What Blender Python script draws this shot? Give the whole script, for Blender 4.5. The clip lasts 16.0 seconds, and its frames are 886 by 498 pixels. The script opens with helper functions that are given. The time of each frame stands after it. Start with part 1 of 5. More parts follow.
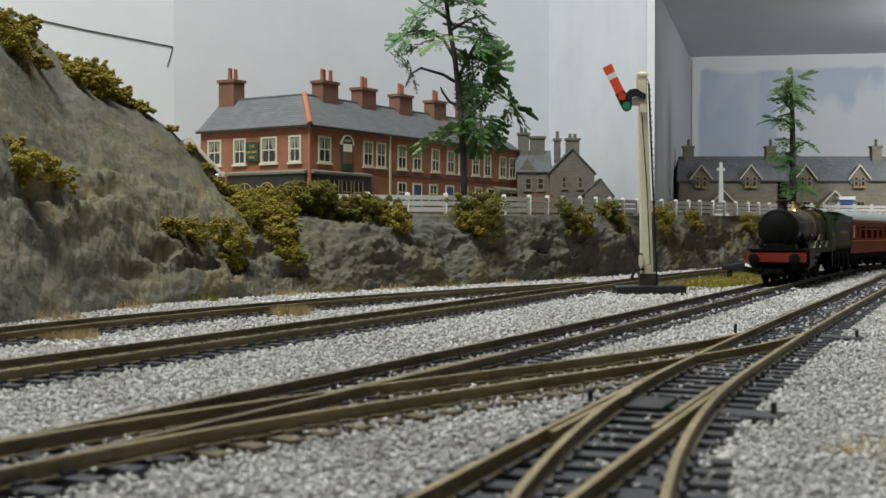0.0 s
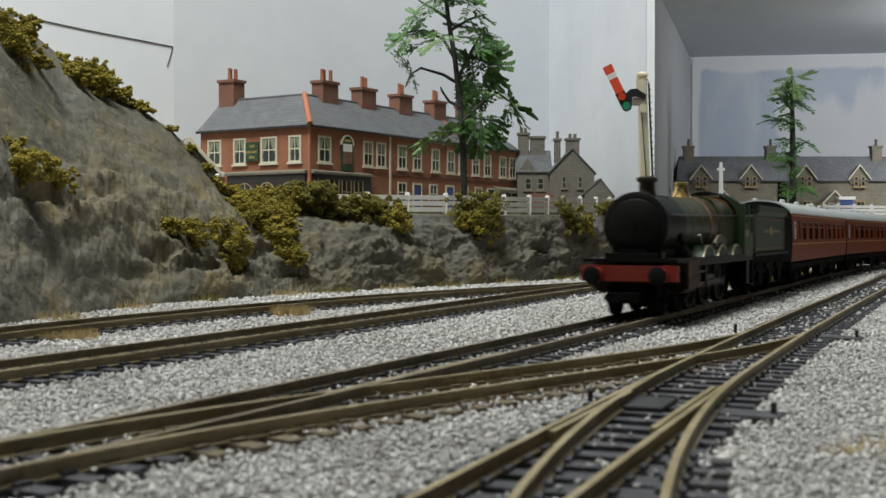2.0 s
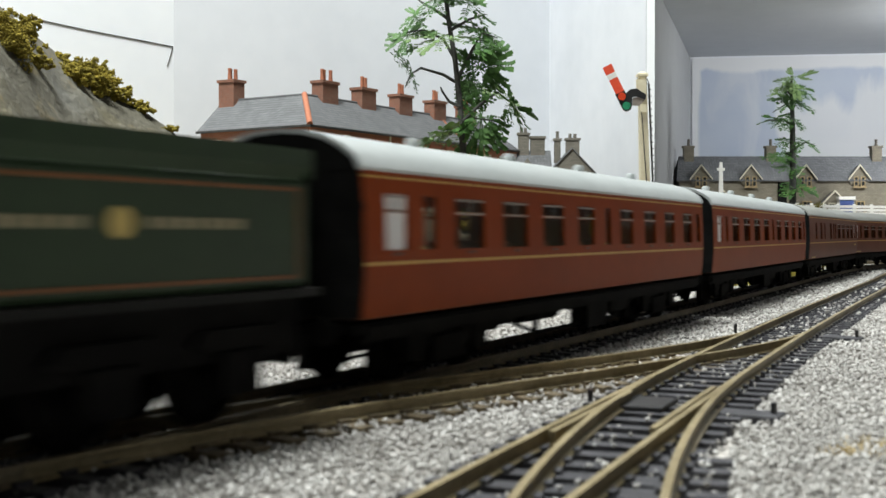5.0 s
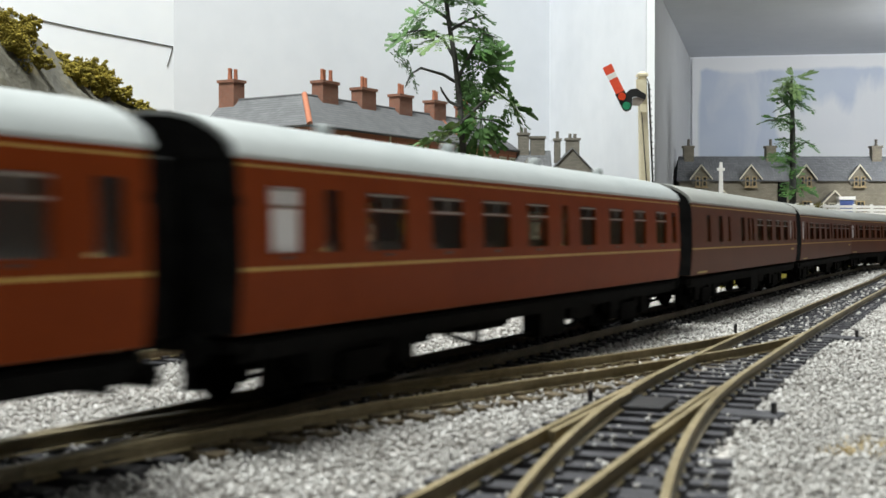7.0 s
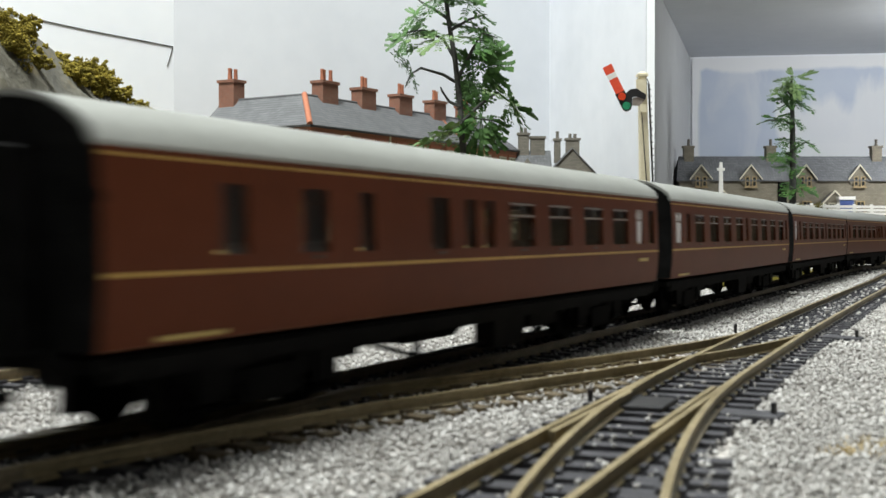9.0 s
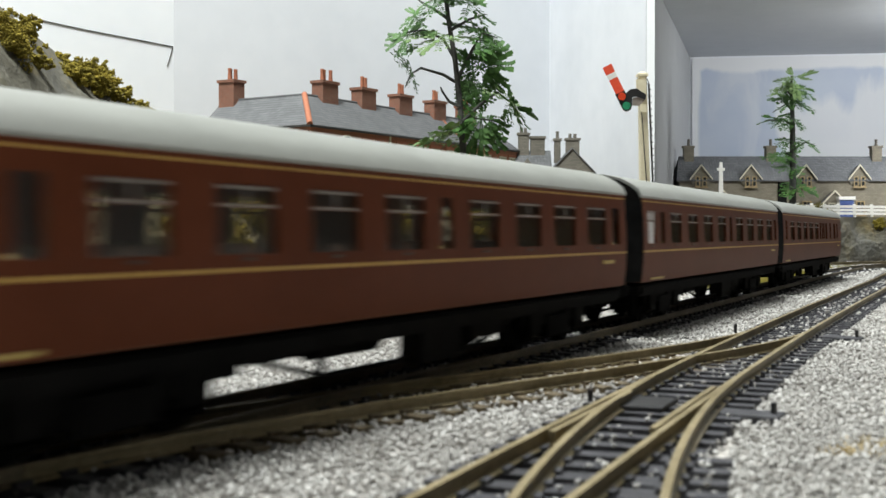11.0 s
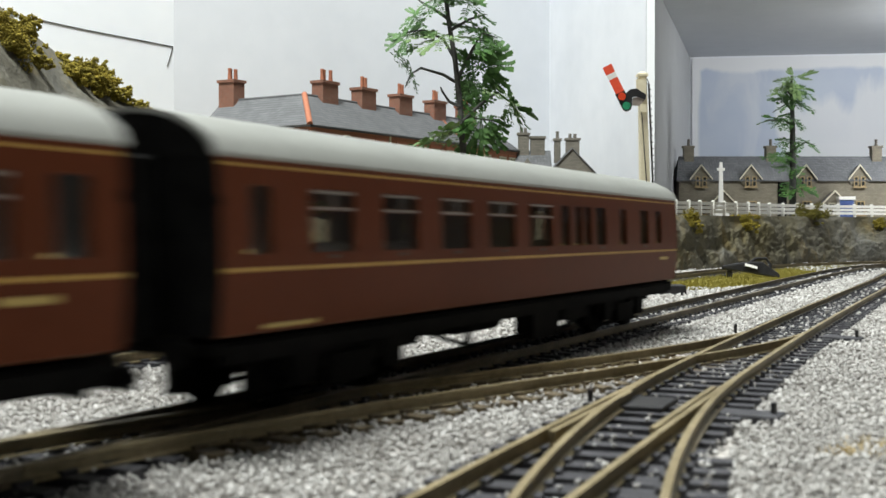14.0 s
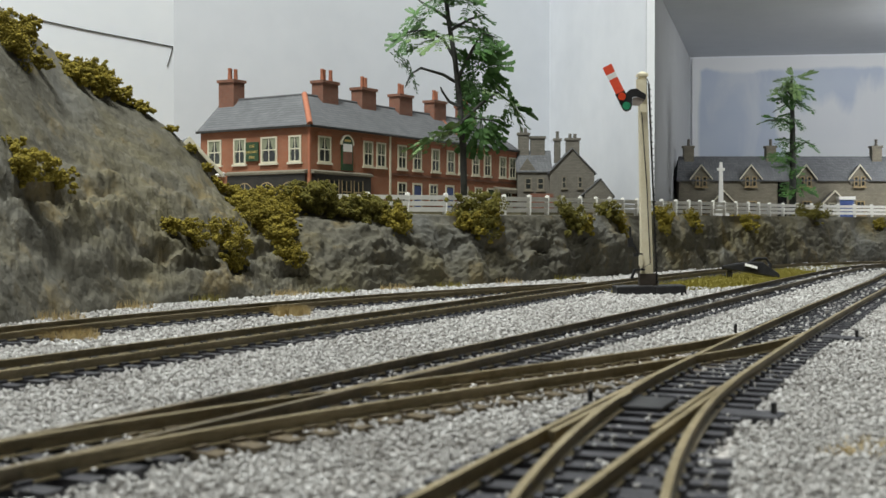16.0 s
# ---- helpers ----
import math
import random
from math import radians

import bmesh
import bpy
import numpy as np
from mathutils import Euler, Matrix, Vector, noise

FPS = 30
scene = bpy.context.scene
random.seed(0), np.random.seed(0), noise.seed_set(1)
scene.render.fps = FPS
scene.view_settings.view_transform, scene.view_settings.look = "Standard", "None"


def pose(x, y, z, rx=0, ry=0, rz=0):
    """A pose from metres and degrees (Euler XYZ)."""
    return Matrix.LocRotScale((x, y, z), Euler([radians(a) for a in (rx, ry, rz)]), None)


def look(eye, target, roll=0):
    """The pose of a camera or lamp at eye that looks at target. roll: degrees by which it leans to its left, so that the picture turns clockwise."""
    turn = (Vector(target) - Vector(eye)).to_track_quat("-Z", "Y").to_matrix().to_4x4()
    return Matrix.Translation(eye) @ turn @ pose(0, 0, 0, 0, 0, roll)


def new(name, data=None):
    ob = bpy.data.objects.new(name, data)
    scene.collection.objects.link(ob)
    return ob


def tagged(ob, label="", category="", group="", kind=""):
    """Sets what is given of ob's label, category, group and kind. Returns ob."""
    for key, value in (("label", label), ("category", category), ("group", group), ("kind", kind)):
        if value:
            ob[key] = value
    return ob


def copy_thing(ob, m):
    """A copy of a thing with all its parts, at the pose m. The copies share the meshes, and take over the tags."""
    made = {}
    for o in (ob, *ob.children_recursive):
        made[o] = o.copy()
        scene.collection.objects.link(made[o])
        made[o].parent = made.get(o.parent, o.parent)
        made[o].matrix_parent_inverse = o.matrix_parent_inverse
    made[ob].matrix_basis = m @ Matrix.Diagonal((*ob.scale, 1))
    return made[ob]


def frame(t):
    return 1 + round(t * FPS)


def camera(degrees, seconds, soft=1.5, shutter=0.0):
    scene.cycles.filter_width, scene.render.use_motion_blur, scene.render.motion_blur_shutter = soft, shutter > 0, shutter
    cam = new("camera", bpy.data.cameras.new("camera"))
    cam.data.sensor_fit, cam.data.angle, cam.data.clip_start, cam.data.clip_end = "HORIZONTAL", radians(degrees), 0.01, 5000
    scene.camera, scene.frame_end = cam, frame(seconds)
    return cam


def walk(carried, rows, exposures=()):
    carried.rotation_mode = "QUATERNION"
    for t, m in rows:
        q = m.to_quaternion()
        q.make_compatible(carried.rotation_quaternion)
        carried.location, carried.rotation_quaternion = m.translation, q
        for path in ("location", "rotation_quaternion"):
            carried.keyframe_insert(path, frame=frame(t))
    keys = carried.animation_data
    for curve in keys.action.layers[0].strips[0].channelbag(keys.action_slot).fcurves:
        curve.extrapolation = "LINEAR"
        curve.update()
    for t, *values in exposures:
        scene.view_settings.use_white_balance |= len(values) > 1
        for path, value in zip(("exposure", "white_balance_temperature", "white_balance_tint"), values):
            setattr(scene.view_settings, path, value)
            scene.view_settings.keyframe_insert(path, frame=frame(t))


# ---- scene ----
cam = camera(42.15, 16.0, soft=1.5, shutter=0.95)
cam.data.dof.use_dof, cam.data.dof.focus_distance, cam.data.dof.aperture_fstop = True, 0.85, 60
walk(cam, [(0.0, pose(0, 0, 0.0292, 89.27, 0, 0)), (16.0, pose(0, 0, 0.0292, 89.27, 0, 0))],
     exposures=[(0.0, 0.0), (2.5, 0.0), (3.5, 0.2), (4.5, 0.6), (14.6, 0.6), (15.5, 0.3), (16.0, 0.15)])

# ---- light ----
world = bpy.data.worlds.new("room_world")
scene.world = world
world.use_nodes = True
world.node_tree.nodes["Background"].inputs[0].default_value = (0.8, 0.9, 1.0, 1)
world.node_tree.nodes["Background"].inputs[1].default_value = 0.1


def area_lamp(x, y, z, tx, ty, tz, size, watts, colour, spread=180):
    data = bpy.data.lights.new("unseen_lamp", "AREA")
    data.shape, data.size, data.energy, data.color = "DISK", size, watts, colour
    data.spread = radians(spread)
    ob = new("unseen_lamp", data)
    ob.matrix_world = look((x, y, z), (tx, ty, tz))
    return ob


# main lamp just below the room ceiling, out of view
area_lamp(-0.29, 0.38, 1.40, -0.24, 0.50, 0, 0.55, 29.0, (0.96, 0.99, 0.95))
# extra lamp added out of view to brighten the alcove and its sky
area_lamp(0.72, 1.36, 0.297, 0.50, 1.83, 0.20, 0.20, 1.1, (0.95, 0.98, 1.0), 165)


# ---- mesh and material tools (lengths in millimetres) ----
MM = 0.001


class Build:
    """Collects vertices and faces in millimetres."""

    def __init__(self):
        self.v, self.f = [], []

    def add(self, verts, faces, m=None):
        k = len(self.v)
        self.v += [tuple(m @ Vector(p)) if m else tuple(p) for p in verts]
        self.f += [tuple(k + i for i in face) for face in faces]
        return self

    def box(self, x0, x1, y0, y1, z0, z1, m=None):
        return self.add([(x, y, z) for x in (x0, x1) for y in (y0, y1) for z in (z0, z1)],
                        [(0, 1, 3, 2), (4, 6, 7, 5), (0, 4, 5, 1), (2, 3, 7, 6), (0, 2, 6, 4), (1, 5, 7, 3)], m)

    def loft(self, rows, closed=False, cap=False, m=None):
        n = len(rows[0])
        verts = [p for row in rows for p in row]
        faces = []
        for i in range(len(rows) - 1):
            for j in range(n if closed else n - 1):
                k = (j + 1) % n
                faces.append((i * n + j, i * n + k, (i + 1) * n + k, (i + 1) * n + j))
        if cap:
            faces.append(tuple(range(n - 1, -1, -1)))
            faces.append(tuple((len(rows) - 1) * n + j for j in range(n)))
        return self.add(verts, faces, m)

    def prism(self, poly, a, b, axis="y", m=None):
        put = {"y": lambda p, q: (p[0], q, p[1]), "x": lambda p, q: (q, p[0], p[1]), "z": lambda p, q: (p[0], p[1], q)}[axis]
        return self.loft([[put(p, a) for p in poly], [put(p, b) for p in poly]], True, True, m)

    def tube(self, pts, radii, n=8, m=None):
        rows = []
        for i, p in enumerate(pts):
            d = Vector(pts[min(i + 1, len(pts) - 1)]) - Vector(pts[max(i - 1, 0)])
            d.normalize()
            side = d.orthogonal() if abs(d.z) > 0.9 else d.cross(Vector((0, 0, 1)))
            side.normalize()
            up = side.cross(d)
            r = radii[i] if isinstance(radii, (list, tuple)) else radii
            rows.append([tuple(Vector(p) + r * (math.cos(a) * side + math.sin(a) * up)) for a in [math.tau * k / n for k in range(n)]])
        return self.loft(rows, True, True, m)

    def disc(self, x, y0, y1, z, r, n=20, m=None):
        """A wheel-like disc with its axle along y."""
        return self.prism([(x + r * math.cos(math.tau * k / n), z + r * math.sin(math.tau * k / n)) for k in range(n)], y0, y1, "y", m)

    def barrel(self, prof, z, n=28, y=0.0, m=None):
        """Rings along x: (x, radius)."""
        return self.loft([[(x, y + r * math.cos(math.tau * k / n), z + r * math.sin(math.tau * k / n)) for k in range(n)] for x, r in prof], True, True, m)

    def spin(self, prof, x, y, n=16, m=None):
        """Rings up z: (z, radius)."""
        return self.loft([[(x + r * math.cos(math.tau * k / n), y + r * math.sin(math.tau * k / n), z) for k in range(n)] for z, r in prof], True, True, m)


def mesh_of(name, b, material, smooth=0, bevel=0):
    me = bpy.data.meshes.new(name)
    me.from_pydata([(x * MM, y * MM, z * MM) for x, y, z in b.v], [], b.f)
    me.materials.append(material)
    bm = bmesh.new()
    bm.from_mesh(me)
    bmesh.ops.recalc_face_normals(bm, faces=bm.faces)
    bm.to_mesh(me)
    bm.free()
    if smooth:
        me.polygons.foreach_set("use_smooth", [True] * len(me.polygons))
        me.set_sharp_from_angle(angle=radians(smooth))
    return me


def part(name, b, material, parent=None, label="", smooth=0, bevel=0.0):
    ob = new(name, b if isinstance(b, bpy.types.Mesh) else mesh_of(name, b, material, smooth))
    if bevel:
        mod = ob.modifiers.new("bevel", "BEVEL")
        mod.width, mod.segments, mod.limit_method = bevel * MM, 2, "ANGLE"
    if parent:
        ob.parent = parent
    return tagged(ob, label)


def thing(name, x, y, z, label, category, group="", turn=0.0):
    ob = new(name)
    ob.empty_display_size = 0.01
    ob.matrix_basis = pose(x * MM, y * MM, z * MM, 0, 0, turn)
    return tagged(ob, label, category, group)


def structure(name, b, material, label, category="", smooth=0):
    return tagged(part(name, b, material, smooth=smooth), label, category or name.split("_")[0], kind="structure")


def material(name, a, b, scale=300.0, rough=0.7, bump=0.2, metal=0.0, fine=0.0, spec=0.5, contrast=0.5, island=0.0):
    """A surface between colours a and b: broad patches (scale per metre) and fine grain."""
    m = bpy.data.materials.new(name)
    m.use_nodes = True
    nt = m.node_tree
    p = nt.nodes["Principled BSDF"]
    co = nt.nodes.new("ShaderNodeTexCoord")
    n1, n2 = nt.nodes.new("ShaderNodeTexNoise"), nt.nodes.new("ShaderNodeTexNoise")
    n1.inputs["Scale"].default_value, n1.inputs["Detail"].default_value = scale, 6
    n2.inputs["Scale"].default_value, n2.inputs["Detail"].default_value = (fine or scale * 8), 4
    for n in (n1, n2):
        nt.links.new(co.outputs["Object"], n.inputs["Vector"])
    add = nt.nodes.new("ShaderNodeMath")
    add.operation = "MULTIPLY_ADD"
    nt.links.new(n2.outputs["Fac"], add.inputs[0])
    add.inputs[1].default_value = 0.45
    nt.links.new(n1.outputs["Fac"], add.inputs[2])
    ramp = nt.nodes.new("ShaderNodeMapRange")
    ramp.inputs["From Min"].default_value, ramp.inputs["From Max"].default_value = 0.72 - contrast * 0.5, 0.72 + contrast * 0.5
    nt.links.new(add.outputs[0], ramp.inputs["Value"])
    mix = nt.nodes.new("ShaderNodeMix")
    mix.data_type = "RGBA"
    mix.inputs["A"].default_value, mix.inputs["B"].default_value = (*a, 1), (*b, 1)
    fac = ramp.outputs["Result"]
    if island:
        geo = nt.nodes.new("ShaderNodeNewGeometry")
        blend = nt.nodes.new("ShaderNodeMix")
        blend.inputs["Factor"].default_value = island
        nt.links.new(fac, blend.inputs["A"])
        nt.links.new(geo.outputs["Random Per Island"], blend.inputs["B"])
        fac = blend.outputs["Result"]
    nt.links.new(fac, mix.inputs["Factor"])
    nt.links.new(mix.outputs["Result"], p.inputs["Base Color"])
    p.inputs["Metallic"].default_value, p.inputs["Roughness"].default_value = metal, rough
    p.inputs["Specular IOR Level"].default_value = spec
    if bump:
        bp = nt.nodes.new("ShaderNodeBump")
        bp.inputs["Strength"].default_value, bp.inputs["Distance"].default_value = bump, 0.0006
        nt.links.new(add.outputs[0], bp.inputs["Height"])
        nt.links.new(bp.outputs["Normal"], p.inputs["Normal"])
    return m


def brick_material(name, a, b, mortar, width, height, joint=0.12, rough=0.85):
    """Coursed masonry; brick sizes in millimetres."""
    m = bpy.data.materials.new(name)
    m.use_nodes = True
    nt = m.node_tree
    p = nt.nodes["Principled BSDF"]
    co = nt.nodes.new("ShaderNodeTexCoord")
    sep, comb, add = nt.nodes.new("ShaderNodeSeparateXYZ"), nt.nodes.new("ShaderNodeCombineXYZ"), nt.nodes.new("ShaderNodeMath")
    nt.links.new(co.outputs["Object"], sep.inputs[0])
    nt.links.new(sep.outputs[0], add.inputs[0])
    nt.links.new(sep.outputs[1], add.inputs[1])
    nt.links.new(add.outputs[0], comb.inputs[0])
    nt.links.new(sep.outputs[2], comb.inputs[1])
    t = nt.nodes.new("ShaderNodeTexBrick")
    nt.links.new(comb.outputs[0], t.inputs["Vector"])
    t.inputs["Scale"].default_value = 1.0
    t.inputs["Brick Width"].default_value, t.inputs["Row Height"].default_value = width * MM, height * MM
    t.inputs["Mortar Size"].default_value = joint * height * MM
    t.inputs["Color1"].default_value, t.inputs["Color2"].default_value, t.inputs["Mortar"].default_value = (*a, 1), (*b, 1), (*mortar, 1)
    n = nt.nodes.new("ShaderNodeTexNoise")
    n.inputs["Scale"].default_value, n.inputs["Detail"].default_value = 60, 5
    nt.links.new(co.outputs["Object"], n.inputs["Vector"])
    val = nt.nodes.new("ShaderNodeMapRange")
    val.inputs["To Min"].default_value, val.inputs["To Max"].default_value = 0.75, 1.25
    nt.links.new(n.outputs["Fac"], val.inputs["Value"])
    hsv = nt.nodes.new("ShaderNodeHueSaturation")
    nt.links.new(val.outputs["Result"], hsv.inputs["Value"])
    nt.links.new(t.outputs["Color"], hsv.inputs["Color"])
    nt.links.new(hsv.outputs["Color"], p.inputs["Base Color"])
    bp = nt.nodes.new("ShaderNodeBump")
    bp.inputs["Strength"].default_value, bp.inputs["Distance"].default_value, bp.invert = 0.3, 0.0003, True
    nt.links.new(t.outputs["Fac"], bp.inputs["Height"])
    nt.links.new(bp.outputs["Normal"], p.inputs["Normal"])
    p.inputs["Roughness"].default_value = rough
    return m


def glass_material(name, tint, clear):
    m = bpy.data.materials.new(name)
    m.use_nodes = True
    nt = m.node_tree
    nt.nodes.remove(nt.nodes["Principled BSDF"])
    out = nt.nodes["Material Output"]
    gloss, thin, mix = nt.nodes.new("ShaderNodeBsdfGlossy"), nt.nodes.new("ShaderNodeBsdfTransparent"), nt.nodes.new("ShaderNodeMixShader")
    gloss.inputs["Roughness"].default_value = 0.08
    gloss.inputs["Color"].default_value = (0.8, 0.8, 0.8, 1)
    thin.inputs["Color"].default_value = (*tint, 1)
    mix.inputs[0].default_value = 1 - clear
    nt.links.new(thin.outputs[0], mix.inputs[1])
    nt.links.new(gloss.outputs[0], mix.inputs[2])
    nt.links.new(mix.outputs[0], out.inputs["Surface"])
    return m


def rock_material():
    """Grey painted plaster with olive and ochre washes, pale rubbed patches and dark flecks."""
    m = material("painted_plaster_rock", (0.055, 0.051, 0.036), (0.140, 0.131, 0.100), 34, 0.92, 0.9, fine=330, contrast=0.55)
    nt = m.node_tree
    p = nt.nodes["Principled BSDF"]
    nt.nodes["Bump"].inputs["Distance"].default_value = 0.0024
    co = nt.nodes.new("ShaderNodeTexCoord")
    for scale, lo, hi, colour, most, rough_ in ((11, 0.48, 0.66, (0.140, 0.118, 0.048, 1), 0.6, 0.6), (34, 0.54, 0.68, (0.17, 0.122, 0.038, 1), 0.65, 0.65), (8, 0.53, 0.66, (0.140, 0.145, 0.142, 1), 0.55, 0.6), (110, 0.58, 0.70, (0.22, 0.21, 0.18, 1), 0.5, 0.7), (420, 0.60, 0.70, (0.022, 0.019, 0.013, 1), 0.7, 0.7), (75, 0.62, 0.70, (0.028, 0.025, 0.018, 1), 0.65, 0.75)):
        old = p.inputs["Base Color"].links[0].from_socket
        n = nt.nodes.new("ShaderNodeTexNoise")
        n.inputs["Scale"].default_value, n.inputs["Detail"].default_value, n.inputs["Roughness"].default_value = scale, 6, rough_
        r = nt.nodes.new("ShaderNodeMapRange")
        r.inputs["From Min"].default_value, r.inputs["From Max"].default_value, r.inputs["To Max"].default_value = lo, hi, most
        mix = nt.nodes.new("ShaderNodeMix")
        mix.data_type = "RGBA"
        mix.inputs["B"].default_value = colour
        nt.links.new(co.outputs["Object"], n.inputs["Vector"])
        nt.links.new(n.outputs["Fac"], r.inputs["Value"])
        nt.links.new(r.outputs["Result"], mix.inputs["Factor"])
        nt.links.new(old, mix.inputs["A"])
        nt.links.new(mix.outputs["Result"], p.inputs["Base Color"])
    return m


M_ballast = material("ballast_chips", (0.17, 0.155, 0.138), (0.76, 0.755, 0.74), 32, 0.95, 0.3, fine=900, island=0.62, contrast=0.7, spec=0.2)
M_ground = material("ballast_bed", (0.28, 0.255, 0.23), (0.70, 0.68, 0.66), 500, 0.95, 0.6, contrast=0.5)
M_bed = material("dark_track_bed", (0.03, 0.03, 0.035), (0.14, 0.135, 0.13), 260, 0.9, 0.5)
M_rail = material("weathered_rail", (0.17, 0.135, 0.065), (0.36, 0.295, 0.175), 70, 0.5, 0.15, metal=0.25)
M_rail_dark = material("grimy_rail", (0.10, 0.083, 0.05), (0.27, 0.22, 0.14), 70, 0.5, 0.15, metal=0.25)
M_sleeper = material("black_plastic_sleeper", (0.02, 0.02, 0.025), (0.075, 0.075, 0.085), 250, 0.55, 0.2)
M_sleeper_rust = material("weathered_sleeper", (0.06, 0.047, 0.03), (0.29, 0.225, 0.13), 120, 0.8, 0.2)
M_rock = rock_material()
M_ground_up = material("earth_and_scatter", (0.12, 0.11, 0.06), (0.30, 0.27, 0.18), 40, 0.95, 0.4, fine=300)
M_foliage = material("olive_foam_foliage", (0.085, 0.078, 0.010), (0.36, 0.28, 0.030), 90, 0.95, 0.6, fine=1400, island=0.45, contrast=0.8)
M_foliage_dark = material("dark_green_foliage", (0.055, 0.060, 0.012), (0.24, 0.205, 0.032), 90, 0.95, 0.6, fine=1400, island=0.45, contrast=0.8)
M_grass = material("static_grass", (0.14, 0.13, 0.02), (0.36, 0.31, 0.07), 200, 0.95, 0.5, island=0.4)
M_straw = material("straw_grass", (0.42, 0.32, 0.14), (0.68, 0.54, 0.28), 200, 0.95, 0.3, island=0.5)
M_white_wall = material("white_painted_board", (0.83, 0.86, 0.91), (0.91, 0.93, 0.96), 6, 0.75, 0.05, contrast=0.8)
M_room = material("dull_room_wall", (0.20, 0.195, 0.19), (0.27, 0.265, 0.255), 3, 0.9, 0.05)
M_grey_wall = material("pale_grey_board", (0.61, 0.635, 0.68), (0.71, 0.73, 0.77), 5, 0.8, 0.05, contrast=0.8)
M_fence = material("white_plastic", (0.78, 0.77, 0.72), (0.88, 0.87, 0.84), 90, 0.5, 0.05)
M_slate = brick_material("grey_slate_roof", (0.125, 0.13, 0.137), (0.175, 0.18, 0.187), (0.09, 0.093, 0.10), 3.6, 2.4)
M_brick = brick_material("red_brick", (0.31, 0.102, 0.048), (0.37, 0.135, 0.066), (0.30, 0.19, 0.13), 3.0, 1.0)
M_chimney = brick_material("dark_red_brick", (0.19, 0.078, 0.048), (0.25, 0.10, 0.062), (0.19, 0.13, 0.10), 3.0, 1.0)
M_pot = material("orange_terracotta", (0.38, 0.13, 0.07), (0.48, 0.19, 0.11), 300, 0.8, 0.1)
M_stone = brick_material("grey_stone", (0.20, 0.178, 0.132), (0.26, 0.232, 0.175), (0.17, 0.152, 0.118), 4.5, 2.0)
M_stone_dark = brick_material("dark_grey_stone", (0.150, 0.138, 0.115), (0.195, 0.18, 0.15), (0.125, 0.117, 0.10), 4.0, 1.8)
M_cream = material("cream_paint", (0.62, 0.58, 0.44), (0.74, 0.70, 0.56), 150, 0.6, 0.05)
M_ochre = material("ochre_window_stone", (0.30, 0.22, 0.11), (0.42, 0.32, 0.18), 150, 0.8, 0.05)
M_curtain = material("sage_cream_curtain", (0.20, 0.215, 0.14), (0.32, 0.33, 0.23), 400, 0.9, 0.1)
M_pane = material("dark_window_glass", (0.015, 0.018, 0.02), (0.06, 0.065, 0.06), 60, 0.1, 0.0)
M_dark_frame = material("dark_painted_timber", (0.018, 0.016, 0.015), (0.040, 0.036, 0.032), 200, 0.5, 0.05)
M_green_sign = material("dark_green_paint", (0.02, 0.05, 0.02), (0.03, 0.08, 0.03), 200, 0.5, 0.02)
M_gold = material("gold_lettering", (0.50, 0.36, 0.10), (0.62, 0.46, 0.16), 300, 0.5, 0.0)
M_blue = material("blue_paint", (0.04, 0.07, 0.22), (0.07, 0.11, 0.30), 200, 0.5, 0.02)
M_bark = material("dark_bark", (0.02, 0.022, 0.022), (0.07, 0.07, 0.065), 200, 0.8, 0.5)
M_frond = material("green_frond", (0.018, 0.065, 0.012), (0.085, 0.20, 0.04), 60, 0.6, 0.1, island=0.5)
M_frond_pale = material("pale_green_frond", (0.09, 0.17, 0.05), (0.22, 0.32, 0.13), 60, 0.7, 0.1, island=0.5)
M_post = material("cream_signal_paint", (0.68, 0.61, 0.42), (0.80, 0.74, 0.56), 90, 0.5, 0.05)
M_black = material("black_plastic", (0.008, 0.008, 0.009), (0.03, 0.03, 0.032), 200, 0.4, 0.05)
M_brown = material("brown_painted_base", (0.035, 0.028, 0.02), (0.08, 0.06, 0.045), 200, 0.7, 0.1)
M_red = material("signal_red", (0.75, 0.07, 0.03), (0.85, 0.11, 0.05), 200, 0.45, 0.02)
M_white = material("signal_white", (0.78, 0.77, 0.74), (0.85, 0.84, 0.82), 200, 0.5, 0.02)
M_lens_green = material("green_lens", (0.02, 0.20, 0.10), (0.05, 0.32, 0.17), 200, 0.15, 0.0)
M_lens_red = material("red_lens", (0.65, 0.05, 0.02), (0.75, 0.10, 0.04), 200, 0.15, 0.0)
M_maroon = material("bright_maroon_coach", (0.20, 0.036, 0.007), (0.24, 0.046, 0.010), 30, 0.42, 0.02, spec=0.05)
M_maroon_dark = material("dark_maroon_coach", (0.112, 0.032, 0.014), (0.139, 0.041, 0.019), 30, 0.42, 0.02, spec=0.06)
M_roof_pale = material("pale_grey_coach_roof", (0.37, 0.405, 0.41), (0.45, 0.48, 0.485), 40, 0.5, 0.05)
M_roof_grey = material("grey_coach_roof", (0.27, 0.28, 0.262), (0.33, 0.34, 0.32), 40, 0.55, 0.05)
M_lining = material("yellow_lining", (0.46, 0.27, 0.05), (0.56, 0.34, 0.08), 200, 0.5, 0.0)
M_underframe = material("black_underframe", (0.003, 0.003, 0.003), (0.010, 0.0095, 0.009), 120, 0.8, 0.1, spec=0.06)
M_gangway = material("black_corridor_connector", (0.004, 0.004, 0.004), (0.014, 0.014, 0.014), 200, 0.8, 0.1, spec=0.06)
M_interior = material("brown_coach_interior", (0.12, 0.055, 0.03), (0.24, 0.12, 0.07), 60, 0.8, 0.1)
M_coach_glass = glass_material("coach_window_glass", (0.86, 0.84, 0.80), 0.90)
